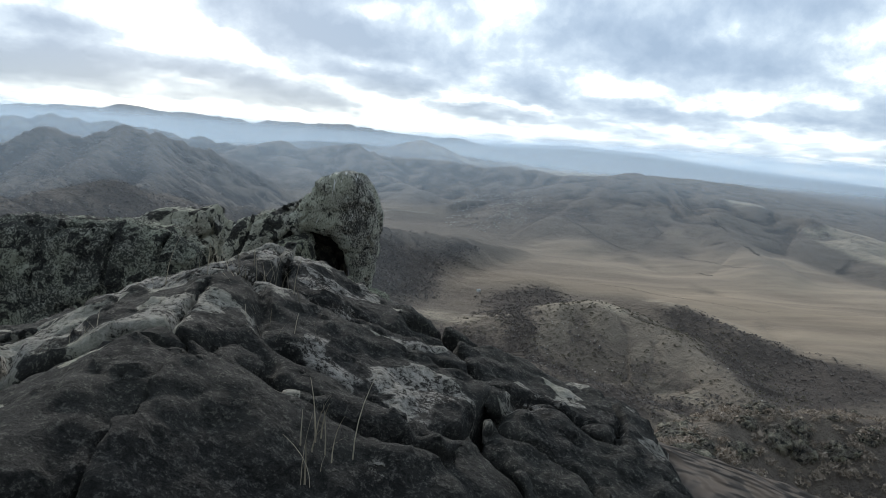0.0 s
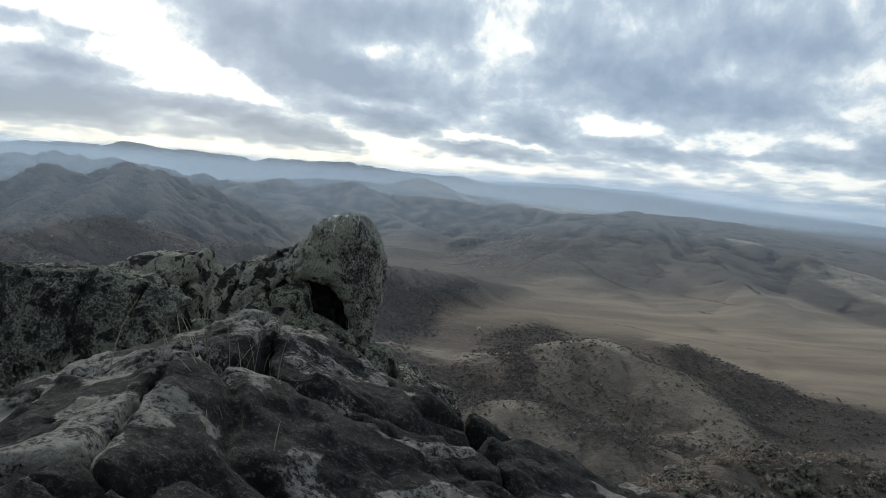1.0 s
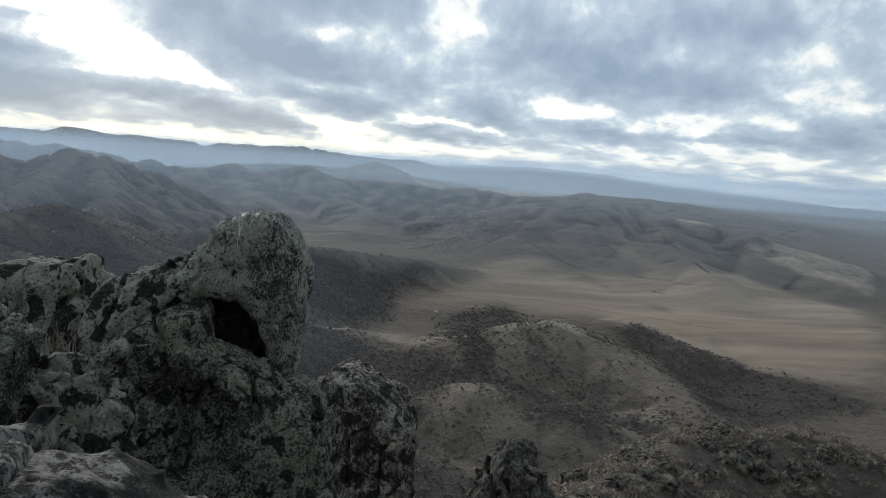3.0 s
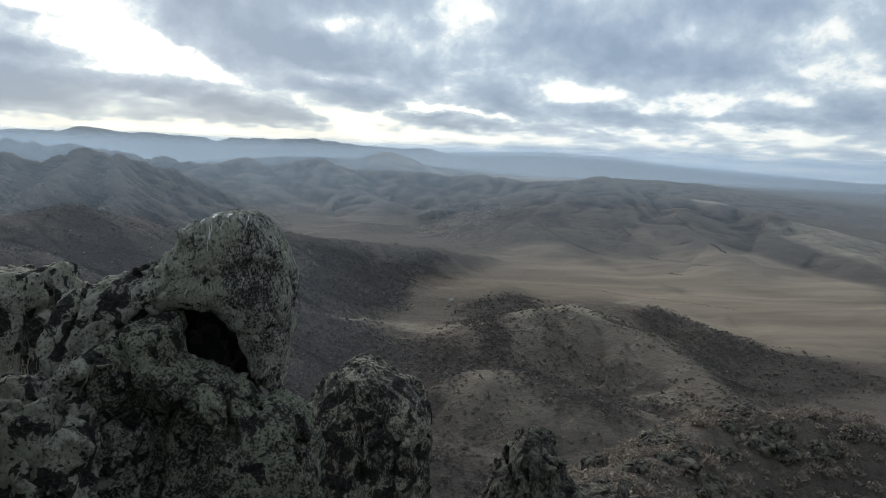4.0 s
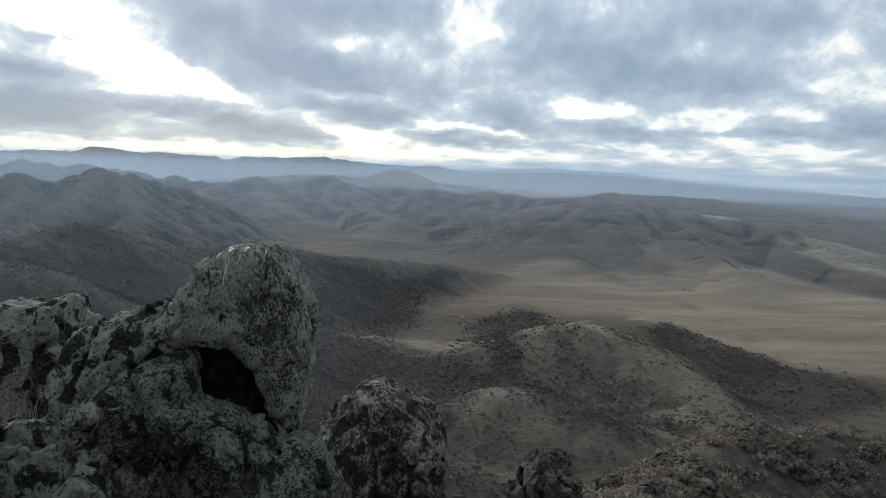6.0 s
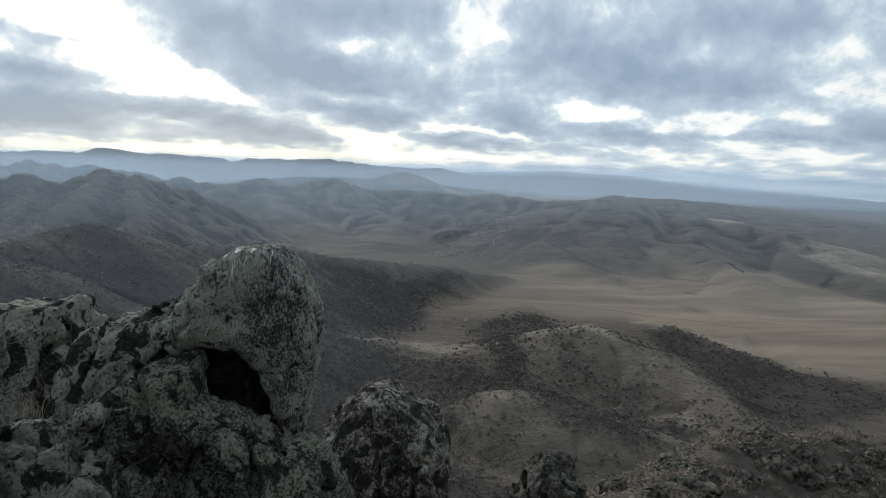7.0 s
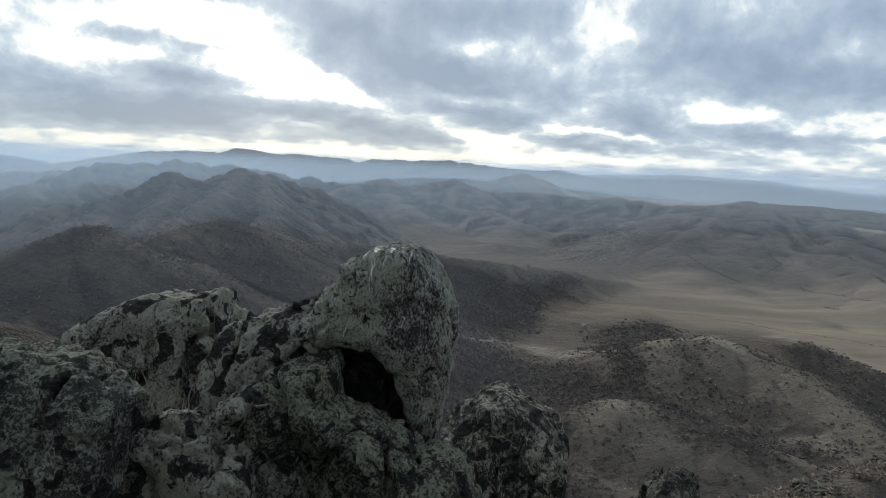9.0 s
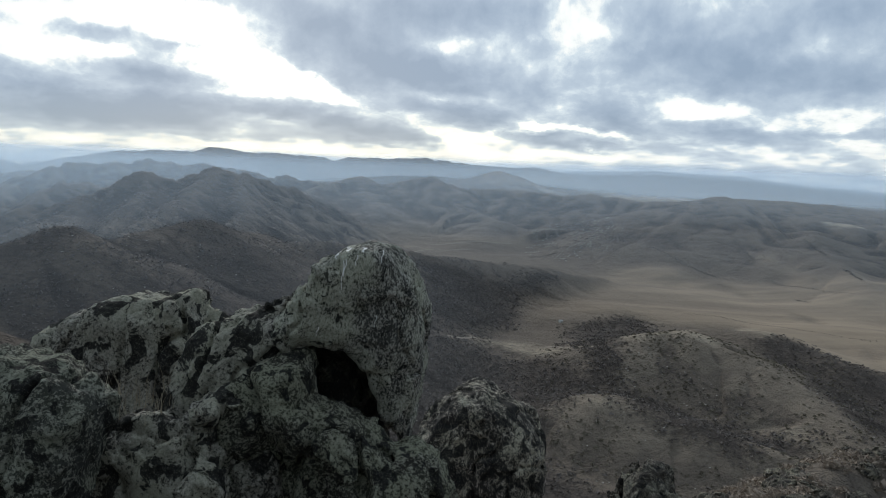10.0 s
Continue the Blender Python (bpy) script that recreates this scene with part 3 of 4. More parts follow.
def hollows(x, y):
    """How far the ground lies below its surroundings: scrub grows in gullies, spurs stay bare."""
    step, x0, y0 = 9.0, -1500.0, 200.0
    gx, gy = np.arange(x0, 1400, step), np.arange(y0, 2400, step)
    A, B = np.meshgrid(gx, gy, indexing="ij")
    H = land(A.ravel(), B.ravel()).reshape(A.shape)
    out = 0.0
    for n, w in ((1, 1.6), (2, 1.1), (5, 0.5)):
        S = H.copy()
        for axis in (0, 1):
            S = sum(np.roll(S, k, axis) for k in range(-n, n + 1)) / (2 * n + 1)
        out = out + w * (S - H)
    u = np.clip((x - x0) / step, 6, len(gx) - 8)
    v = np.clip((y - y0) / step, 6, len(gy) - 8)
    i, j = u.astype(int), v.astype(int)
    fu, fv = u - i, v - j
    return (out[i, j] * (1 - fu) + out[i + 1, j] * fu) * (1 - fv) + (out[i, j + 1] * (1 - fu) + out[i + 1, j + 1] * fu) * fv


def build_ground():
    az = np.concatenate([np.arange(-180, -46, 3.0), np.arange(-46, 36, 0.155), np.arange(36, 180, 3.0)])
    rr = np.concatenate([[0.02], np.geomspace(1.2, 45, 60), np.geomspace(46, 255, 100), np.geomspace(256, 2200, 600), np.geomspace(2215, 4900, 110)])
    A, Rr = np.meshgrid(np.radians(az), rr, indexing="ij")
    x, y = (Rr * np.sin(A)).ravel(), (Rr * np.cos(A)).ravel()
    z = land(x, y)
    na, nr = len(az), len(rr)
    i = np.arange(na)[:, None]
    j = np.arange(nr - 1)[None, :]
    i2 = (i + 1) % na
    quads = np.stack([i * nr + j, i2 * nr + j, i2 * nr + j + 1, i * nr + j + 1], -1).reshape(-1, 4)[:, ::-1]
    ob = mesh_object("ground", np.stack([x, y, z], 1), quads, M_GROUND)
    r = np.hypot(x, y)
    p2 = np.stack([x, y, 0 * x], 1)
    above = np.clip((z - VALLEY - 10) / 30, 0, 1)
    hol = np.where((r > 280) & (r < 2300), np.clip(hollows(x, y), -4, 4), 0)
    wood = 0.85 * area(x, y, WOODS, 32, 12, 71)
    hill = above * (0.52 + 0.35 * fbm(p2 / 130, 4, 72))
    near = ellipse(x, y, -220, 430, 210, 420, -10)
    knolls = np.maximum(ellipse(x, y, 120, 470, 75, 90, 25), ellipse(x, y, 70, 385, 90, 35, -15))
    crags = np.maximum(ellipse(x, y, -520, 930, 230, 330, 10), ellipse(x, y, -820, 1700, 500, 420, 0))
    hill = np.where(r < 800, hill * (1 - 0.5 * knolls) + 0.05 * knolls + 0.15 * ellipse(x, y, 70, 385, 90, 35, -15), hill) + 0.18 * near + 0.22 * crags * above
    hill = hill * np.where(r > 800, np.clip(1.0 - (x - 150) / 900, 0.6, 1), 1)
    scrub = np.maximum(wood, hill + 0.085 * hol)
    scrub = np.maximum(scrub, 0.80 * near * (0.75 + 0.5 * fbm(p2 / 40, 4, 76)) * (y < 900) * (z > VALLEY + 8))
    scrub = np.maximum(scrub, np.where(r < 300, np.where(x < 10, 0.75, 0.25), 0))
    fieldv = area(x, y, FIELDS, 40, 16, 73) * np.clip(1.2 - above, 0, 1) * np.clip(0.35 + (x - 20) / 330, 0.35, 1)
    pale = np.maximum(area(x, y, PALE_AND_SUNLIT, 14, 5, 74), 0.28 * knolls * np.clip(-hol, 0, 1) * (r < 800))
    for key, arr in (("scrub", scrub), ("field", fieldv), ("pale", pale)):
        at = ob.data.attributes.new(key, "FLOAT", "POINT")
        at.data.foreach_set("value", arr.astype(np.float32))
    return tagged(ob, "brown winter valley with scrub, fields and bare hills", "ground", kind="structure")


build_ground()


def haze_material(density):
    """Veil for thin winter haze: scatters a little of the light that crosses it."""
    m = bpy.data.materials.new("haze_veil")
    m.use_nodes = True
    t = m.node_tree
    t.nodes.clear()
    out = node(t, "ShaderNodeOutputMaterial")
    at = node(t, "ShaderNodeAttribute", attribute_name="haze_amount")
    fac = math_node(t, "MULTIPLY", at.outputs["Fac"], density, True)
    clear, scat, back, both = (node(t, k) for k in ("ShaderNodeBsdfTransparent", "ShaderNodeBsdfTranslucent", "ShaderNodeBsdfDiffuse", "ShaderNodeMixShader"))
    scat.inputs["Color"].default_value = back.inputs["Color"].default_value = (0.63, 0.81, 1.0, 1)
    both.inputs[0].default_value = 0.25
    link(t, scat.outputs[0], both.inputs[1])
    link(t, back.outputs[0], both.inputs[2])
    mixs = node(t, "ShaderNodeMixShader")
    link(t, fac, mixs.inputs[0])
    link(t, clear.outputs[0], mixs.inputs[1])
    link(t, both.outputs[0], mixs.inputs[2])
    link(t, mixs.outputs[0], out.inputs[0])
    return m


def haze_sheet(radius, wave, seed, density, full, top, low, first=-75, last=70):
    """An upright sheet standing in for haze: nothing at the ground, thick from low metres above it (or the height full)
    on, gone at the height top.
    """
    az = np.radians(np.arange(first, last + 0.1, 1.0))
    rad = radius * (1 + wave * fbm(np.stack([az * 3, 0 * az, 0 * az], 1), 2, seed))
    x, y = rad * np.sin(az), rad * np.cos(az)
    g = land(x, y)
    g = np.convolve(np.pad(g, 6, mode="edge"), np.ones(13) / 13, "valid")
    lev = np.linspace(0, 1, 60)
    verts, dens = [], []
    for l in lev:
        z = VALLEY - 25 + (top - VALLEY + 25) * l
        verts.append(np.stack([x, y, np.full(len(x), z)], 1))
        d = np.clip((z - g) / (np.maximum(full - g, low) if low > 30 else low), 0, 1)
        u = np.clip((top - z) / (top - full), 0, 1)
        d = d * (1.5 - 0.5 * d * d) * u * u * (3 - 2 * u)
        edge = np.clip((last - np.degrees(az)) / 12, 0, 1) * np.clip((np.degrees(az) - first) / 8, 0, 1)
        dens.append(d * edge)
    verts, dens = np.concatenate(verts), np.concatenate(dens)
    n = len(az)
    i, j = np.meshgrid(np.arange(len(lev) - 1), np.arange(n - 1), indexing="ij")
    quads = np.stack([i * n + j, i * n + j + 1, (i + 1) * n + j + 1, (i + 1) * n + j], -1).reshape(-1, 4)
    ob = mesh_object("haze", verts, quads, haze_material(density))
    at = ob.data.attributes.new("haze_amount", "FLOAT", "POINT")
    at.data.foreach_set("value", dens.astype(np.float32))
    return tagged(ob, "see-through blue sheet standing in for winter haze over the valley", "haze", kind="backdrop")


# added sheets between the hill layers imitate the haze of distance
haze_sheet(330, 0.03, 11, 0.045, -25, 30, 60, -75, 0)
haze_sheet(640, 0.04, 2, 0.165, -5, 45, 60, -75, -12)
haze_sheet(760, 0.05, 3, 0.12, -10, 40, 60, -22, 70)
haze_sheet(1290, 0.03, 4, 0.16, -15, 40, 60)
haze_sheet(1600, 0.02, 10, 0.22, -25, 35, 60, -75, -17)
haze_sheet(2250, 0.02, 5, 0.20, -40, 30, 25)
haze_sheet(3180, 0.01, 6, 0.38, -20, 45, 22)
haze_sheet(4480, 0.005, 9, 0.50, 0, 62, 22)


# ---- rocks of the summit ----
def weather(p, d, rough, size, seed):
    """Cracks, ribs, pits and roughness on a solid's distance field."""
    m = np.abs(d) < rough * 3.2
    q = p[m]
    n = fbm(q / size, 3, seed, 0.5) * rough * 1.5
    rib = np.abs(fbm(q * np.array([1.0, 1.0, 0.7]) / (size * 0.55), 3, seed + 60))
    n = n + rough * 1.1 * (0.22 - rib)
    n = n + rough * 0.95 * fbm(q / (size * 0.2), 4, seed + 20, 0.7)
    crack = np.abs(fbm(q * np.array([1.0, 1.0, 0.6]) / (size * 1.3) + 9.1, 2, seed + 40))
    n = n + rough * 1.6 * np.exp(-(crack / 0.045) ** 2)
    d[m] += n
    return d


def rock(name, outline, depth, thick, label, mat, step=0.03, lean=0.0, rough=0.05, size=0.35, seed=1, cut=None, rnd=0.12, skew=0.0, category="rock"):
    """A boulder: an upright outline (x, z) given at the depth y, as thick as thick, rounded, cracked and weathered.
    lean: how far it leans away for each metre up; skew: for each metre to the right."""
    o = np.asarray(outline, float)
    cx, cz = o.mean(0)

    def fn(p):
        w = p[:, 1] - depth - lean * (p[:, 2] - cz) - skew * (p[:, 0] - cx)
        d = smax(polygon_distance(p[:, 0], p[:, 2], o) + rnd * 0.25, np.abs(w) - thick / 2, rnd * 2)
        if cut is not None:
            d = cut(p, d)
        return weather(p, d, rough, size, seed)

    pad = rough * 3 + 0.08
    side = thick / 2 + pad + abs(lean) * np.ptp(o[:, 1]) / 2 + abs(skew) * np.ptp(o[:, 0]) / 2
    lo = (o[:, 0].min() - pad, depth - side, o[:, 1].min() - pad)
    hi = (o[:, 0].max() + pad, depth + side, o[:, 1].max() + pad)
    v, f = surface(fn, lo, hi, step)
    return tagged(mesh_object(name, v, f, mat), label, category)


def hollow(c, r):
    """Cuts an ellipsoid out of a solid."""
    def fn(p, d):
        q = (p - np.array(c)) / np.array(r)
        e = (np.sqrt((q**2).sum(1)) - 1) * min(r)
        return smax(d, -e, 0.08)
    return fn


PEAK = rock("peak_boulder", [(-1.95, 0.30), (-1.83, 0.47), (-1.72, 0.57), (-1.66, 0.68), (-1.6, 0.78), (-1.55, 0.87), (-1.48, 0.91), (-1.43, 0.95), (-1.36, 0.97), (-1.3, 0.99), (-1.21, 0.98), (-1.12, 0.96), (-1.04, 0.89), (-0.98, 0.77), (-0.93, 0.64), (-0.9, 0.47), (-0.89, 0.3), (-0.91, 0.13), (-0.94, -0.09), (-0.98, -0.33), (-1.04, -0.58), (-1.1, -0.51), (-1.18, -0.34), (-1.23, -0.19), (-1.26, -0.08), (-1.31, 0.1), (-1.38, 0.21), (-1.47, 0.26), (-1.57, 0.28), (-1.69, 0.27), (-1.85, 0.24)],
            4.75, 0.66, "tall grey-green lichen-covered boulder leaning out over a hollow", M_PEAK, step=0.016, lean=-0.3, rough=0.025, size=0.22, skew=0.45, rnd=0.10)
rock("shoulder_rock", [(-2.40, 0.32), (-2.31, 0.40), (-2.23, 0.46), (-2.14, 0.50), (-2.02, 0.53), (-1.93, 0.56), (-1.84, 0.58), (-1.72, 0.66), (-1.60, 0.40), (-1.6, 0.1), (-1.65, -1.1), (-2.8, -1.1), (-2.62, -0.3), (-2.54, -0.05), (-2.47, 0.1), (-2.42, 0.23)],
     4.5, 0.6, "rough stepped rock with pale lichen and black patches", M_ROCK, step=0.018, lean=0.3, rough=0.045, size=0.26, seed=5)
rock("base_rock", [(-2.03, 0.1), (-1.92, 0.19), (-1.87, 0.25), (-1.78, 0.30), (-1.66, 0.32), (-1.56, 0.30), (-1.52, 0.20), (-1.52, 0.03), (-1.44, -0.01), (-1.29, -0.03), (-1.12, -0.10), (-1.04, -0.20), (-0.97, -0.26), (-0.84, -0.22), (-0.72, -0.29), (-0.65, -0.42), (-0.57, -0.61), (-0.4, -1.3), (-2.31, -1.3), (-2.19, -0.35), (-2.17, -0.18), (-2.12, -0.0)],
     4.25, 0.6, "dark rock face with a green-brown film under the leaning boulder", M_DARK, step=0.018, lean=0.22, rough=0.045, size=0.3, seed=9, rnd=0.1,
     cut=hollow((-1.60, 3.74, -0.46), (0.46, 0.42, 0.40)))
# filler that closes the hollow; its dark colour stands for shade
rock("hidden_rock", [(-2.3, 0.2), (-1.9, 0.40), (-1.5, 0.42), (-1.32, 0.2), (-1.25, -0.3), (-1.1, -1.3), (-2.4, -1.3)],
     5.08, 0.6, "rock at the back of the hollow, darkened for its shade", M_CAVE, step=0.03, rough=0.05, size=0.3, seed=31)
rock("stepped_rock", [(-2.23, -0.03), (-2.18, 0.05), (-2.08, 0.12), (-1.96, 0.14), (-1.85, 0.05), (-1.94, -0.07), (-1.95, -0.17), (-1.86, -0.27), (-1.80, -0.41), (-1.7, -1.0), (-2.9, -1.0), (-2.82, -0.45), (-2.68, -0.24), (-2.65, -0.11), (-2.49, 0.0), (-2.34, -0.02)],
     3.85, 0.5, "pale lichen-covered rock with black spots", M_ROCK, step=0.018, lean=0.35, rough=0.045, size=0.26, seed=12, rnd=0.1)
rock("round_boulder", [(-4.5, -0.25), (-4.44, -0.09), (-4.26, 0.05), (-4.05, 0.15), (-3.91, 0.18), (-3.79, 0.27), (-3.62, 0.31), (-3.46, 0.31), (-3.33, 0.31), (-3.23, 0.36), (-3.11, 0.39), (-3.0, 0.37), (-2.95, 0.22), (-2.87, 0.15), (-2.84, -0.04), (-2.9, -0.32), (-3.1, -1.3), (-4.6, -1.3)],
     5.7, 0.75, "broad grey boulder with black lichen patches", M_ROCK, step=0.022, lean=0.15, rough=0.04, size=0.35, seed=15)
rock("near_rock", [(-4.49, 0.38), (-3.88, 0.43), (-3.36, 0.46), (-3.02, 0.46), (-2.89, 0.45), (-2.79, 0.44), (-2.65, 0.43), (-2.52, 0.4), (-2.39, 0.31), (-2.28, 0.22), (-2.29, 0.08), (-2.35, -0.13), (-2.39, -0.54), (-4.14, -0.75)],
     3.35, 0.55, "greenish lichen-covered rock with a dark rim", M_GREEN, step=0.018, lean=0.3, rough=0.04, size=0.3, seed=19)
rock("pillar_boulder", [(-3.7, -6.5), (-3.3, -5.84), (-2.45, -5.15), (-1.62, -5.02), (-1.1, -5.40), (-0.6, -5.6), (-0.05, -6.01), (0.25, -6.66), (0.4, -9), (0.5, -14), (-4.0, -14)],
     21.0, 3.0, "rounded pillar of rock with white and black lichen", M_PILLAR, step=0.07, rough=0.14, size=0.9, seed=23, rnd=0.5)
rock("low_crag", [(3.9, -17.6), (4.7, -15.7), (5.94, -14.85), (7.2, -14.88), (8.2, -15.84), (8.9, -17.2), (9.4, -23), (3.2, -23)],
     39.0, 4.5, "dark crag of rough rock with scrub round it", M_FAR_ROCK, step=0.13, rough=0.45, size=1.5, seed=27, rnd=0.8)


def summit_ledge():
    """Bedrock underfoot, split by cracks into separate blocks."""
    rng = np.random.default_rng(4)
    seeds = []
    for gx in range(4):
        for gy in range(5):
            seeds.append((-2.3 + 0.95 * gx + rng.uniform(-0.3, 0.3), -3.2 + 0.95 * gy + rng.uniform(-0.3, 0.3), rng.uniform(0.2, 0.5)))
    seeds = np.array(seeds)
    drop = rng.uniform(-0.03, 0.025, len(seeds))
    thing = tagged(new("summit_ledge"), "rough summit ledge with pale lichen and black moss", "rock")

    def whole(p, lower):
        x, y, z = p.T
        top = 0.76 + lower - 0.38 * np.clip(x + 0.92, 0, 3) - 0.36 * np.clip(-x - 0.95, 0, 3) - 0.05 * np.clip(-y - 0.6, 0, 4)
        d = smax((z - top) * 0.88, y - 0.92, 0.18)
        edge = 0.55 * fbm(np.stack([0 * x, y * 0.8, 0 * x], 1), 3, 52)
        back = 0.7 * fbm(np.stack([x * 0.7, 0 * x, 0 * x], 1), 3, 53)
        d = smax(d, np.abs(x + 0.8) - 1.75 - edge * np.sign(x + 2.1), 0.25)
        return smax(smax(d, -z - 0.8, 0.1), -y - 3.6 - back, 0.2)

    for n, s in enumerate(seeds):
        def fn(p):
            d = whole(p, drop[n])
            for m, o in enumerate(seeds):
                if m == n:
                    continue
                gap = (o - s) * (1, 1, 0.35)
                ln = np.linalg.norm(gap)
                if ln > 2.2:
                    continue
                d = smax(d, (p - (s + o) / 2) @ (gap / ln) + 0.001, 0.035)
            return weather(p, d, 0.042, 0.42, 51)

        lo, hi = s - (0.85, 0.85, 0), s + (0.85, 0.95, 0)
        lo[2], hi[2] = -0.15, 0.9
        v, f = surface(fn, lo, hi, 0.024)
        if len(v) > 100:
            mesh_object("block", v, f, M_LEDGE if s[1] > -0.55 or s[0] < -1.6 else M_MOSS, thing)


summit_ledge()


# ---- scrub, grass and small things ----
def twig_clumps(places, sizes, spread, per, seed, squash=0.75, leaf=0.45):
    """Many leafless bushes in one mesh: each a burst of crooked twig fans."""
    rng = np.random.default_rng(seed)
    n = len(places)
    d = rng.normal(size=(n, per, 3))
    d /= np.linalg.norm(d, axis=2, keepdims=True)
    d[..., 2] = np.abs(d[..., 2])
    rad = rng.uniform(0.45, 1.0, (n, per, 1))
    c = d * rad * sizes[:, None, None] * np.array([1, 1, squash]) * spread
    c[..., 2] += 0.05 * sizes[:, None]
    a = rng.normal(size=(n, per, 3))
    b = rng.normal(size=(n, per, 3))
    k = sizes[:, None, None] * leaf
    base = places[:, None, :] + c
    tri = np.stack([base + a * k * 0.5, base + b * k * 0.5, base - (a + b) * k * 0.4], 2)
    tri[..., 2] = np.maximum(tri[..., 2], places[:, None, None, 2] - 0.3)
    v = tri.reshape(-1, 3)
    return v, np.arange(len(v)).reshape(-1, 3)


def scatter(n, seed, box, density):
    """Places on the ground in a box of the plan, thinned by density(x, y) from 0 to 1."""
    rng = np.random.default_rng(seed)
    x, y = rng.uniform(box[0], box[1], n), rng.uniform(box[2], box[3], n)
    keep = rng.uniform(size=n) < density(x, y)
    x, y = x[keep], y[keep]
    return np.stack([x, y, land(x, y)], 1), rng


def scrub(name, n, seed, box, density, small, large, mat, label, per=16, squash=0.75, leaf=0.45):
    p, rng = scatter(n, seed, box, density)
    size = rng.uniform(0, 1, len(p)) ** 1.6 * (large - small) + small
    v, f = twig_clumps(p, size, 0.8, per, seed + 1, squash, leaf)
    return tagged(mesh_object(name, v, f, mat, smooth=False), label, "scrub", kind="stuff")


def woods(x, y, patchy=60, seed=91):
    return np.clip(area(x, y, WOODS, 30, 12, 71) * (0.7 + 0.7 * fbm(np.stack([x, y, 0 * x], 1) / patchy, 3, seed)), 0, 1)


def clumped(x, y, scale, seed, bias=0.5):
    return np.clip(bias + 1.4 * fbm(np.stack([x, y, 0 * x], 1) / scale, 3, seed), 0, 1)


scrub("knoll_bushes", 7000, 101, (0, 230, 310, 570), lambda x, y: clumped(x, y, 30, 3, 0.5) * np.clip(1 - woods(x, y), 0.2, 1), 0.5, 1.7, M_BUSH, "scattered dark leafless bushes on a pale knoll", 18)
scrub("valley_scrub", 80000, 102, (-330, 330, 290, 960), lambda x, y: woods(x, y) * np.clip(1.4 - x / 160, 0.5, 1), 0.9, 2.6, M_WOOD, "dense leafless scrub filling the wooded hollows", 9)
scrub("ridge_scrub", 26000, 103, (-420, -40, 200, 860), lambda x, y: clumped(x, y, 30, 5, 0.6), 0.7, 2.1, M_WOOD, "dark scrub covering a low ridge", 9)
scrub("crag_scrub", 22000, 104, (-720, -340, 560, 1250), lambda x, y: clumped(x, y, 60, 6, 0.5), 0.9, 2.8, M_SCRUB, "dark scrub on the slopes of a rocky hill", 6)
scrub("hill_scrub", 22000, 105, (-500, 760, 1050, 1850), lambda x, y: clumped(x, y, 70, 7, 0.2) * np.clip((land(x, y) - VALLEY - 8) / 20, 0, 1), 0.9, 2.8, M_SCRUB, "thin scrub in the gullies of bare hills", 7)
scrub("slope_scrub", 13000, 106, (-30, 200, 25, 250), lambda x, y: clumped(x, y, 14, 8, 0.75), 0.4, 1.5, M_HEATH, "brown heath scrub on the steep near slope", 40, 0.75, 0.24)

scrub("flank_scrub", 17000, 110, (-330, -5, 60, 420), lambda x, y: clumped(x, y, 22, 11, 0.6), 0.5, 1.8, M_WOOD, "dark low scrub on the flank of the summit", 10, 0.7, 0.4)
scrub("rib_scrub", 2600, 107, (-5, 115, 38, 112), lambda x, y: clumped(x, y, 10, 9, 0.8), 0.6, 1.7, M_HEATH, "brown scrub growing between dark rocks", 110, 0.8, 0.16)
scrub("gully_thicket", 900, 108, (20, 75, 430, 580), lambda x, y: ellipse(x, y, 46, 500, 10, 62, 12), 0.9, 2.2, M_WOOD, "dark thicket in a narrow gully", 16)
scrub("gully_thicket", 900, 109, (60, 185, 370, 460), lambda x, y: ellipse(x, y, 122, 412, 60, 10, -25), 0.8, 1.9, M_WOOD, "dark thicket in a narrow gully", 16)


def draped(name, pts, width, mat, label, category, lift=0.25):
    """A strip that lies on the ground along a line."""
    pts = np.array(pts, float)
    seg = np.linalg.norm(np.diff(pts, axis=0), axis=1)
    s = np.concatenate([[0], np.cumsum(seg)])
    u = np.arange(0, s[-1], 6.0)
    c = np.stack([np.interp(u, s, pts[:, i]) for i in (0, 1)], 1)
    c += 2.5 * np.stack([fbm(np.stack([u / 50, 0 * u + i, 0 * u], 1), 2, 77 + i) for i in (0, 1)], 1)
    d = np.gradient(c, axis=0)
    d /= np.linalg.norm(d, axis=1, keepdims=True)
    nrm = np.stack([-d[:, 1], d[:, 0]], 1) * (width / 2 * (1 + 0.5 * fbm(np.stack([u / 30, 0 * u, 0 * u + 4], 1), 2, 79)))[:, None]
    rows = []
    for off, up in ((-1, 0.0), (-0.5, lift), (0.5, lift), (1, 0.0)):
        q = c + nrm * off
        rows.append(np.stack([q[:, 0], q[:, 1], land(q[:, 0], q[:, 1]) + up], 1))
    n = len(c)
    v = np.concatenate(rows)
    i, j = np.meshgrid(np.arange(3), np.arange(n - 1), indexing="ij")
    f = np.stack([i * n + j, i * n + j + 1, (i + 1) * n + j + 1, (i + 1) * n + j], -1).reshape(-1, 4)[:, ::-1]
    return tagged(mesh_object(name, v, f, mat), label, category, kind="structure")


draped("farm_track", [(-74, 530), (-53, 582)], 2.5, M_TRACK, "pale dirt track along the valley side", "track")
draped("farm_track", [(5, 587), (28, 542), (47, 523)], 3, M_TRACK, "pale dirt track along the valley side", "track")
draped("farm_track", [(-218, 1275), (-135, 1274), (-54, 1280)], 5, M_TRACK, "pale dirt track along the valley side", "track")
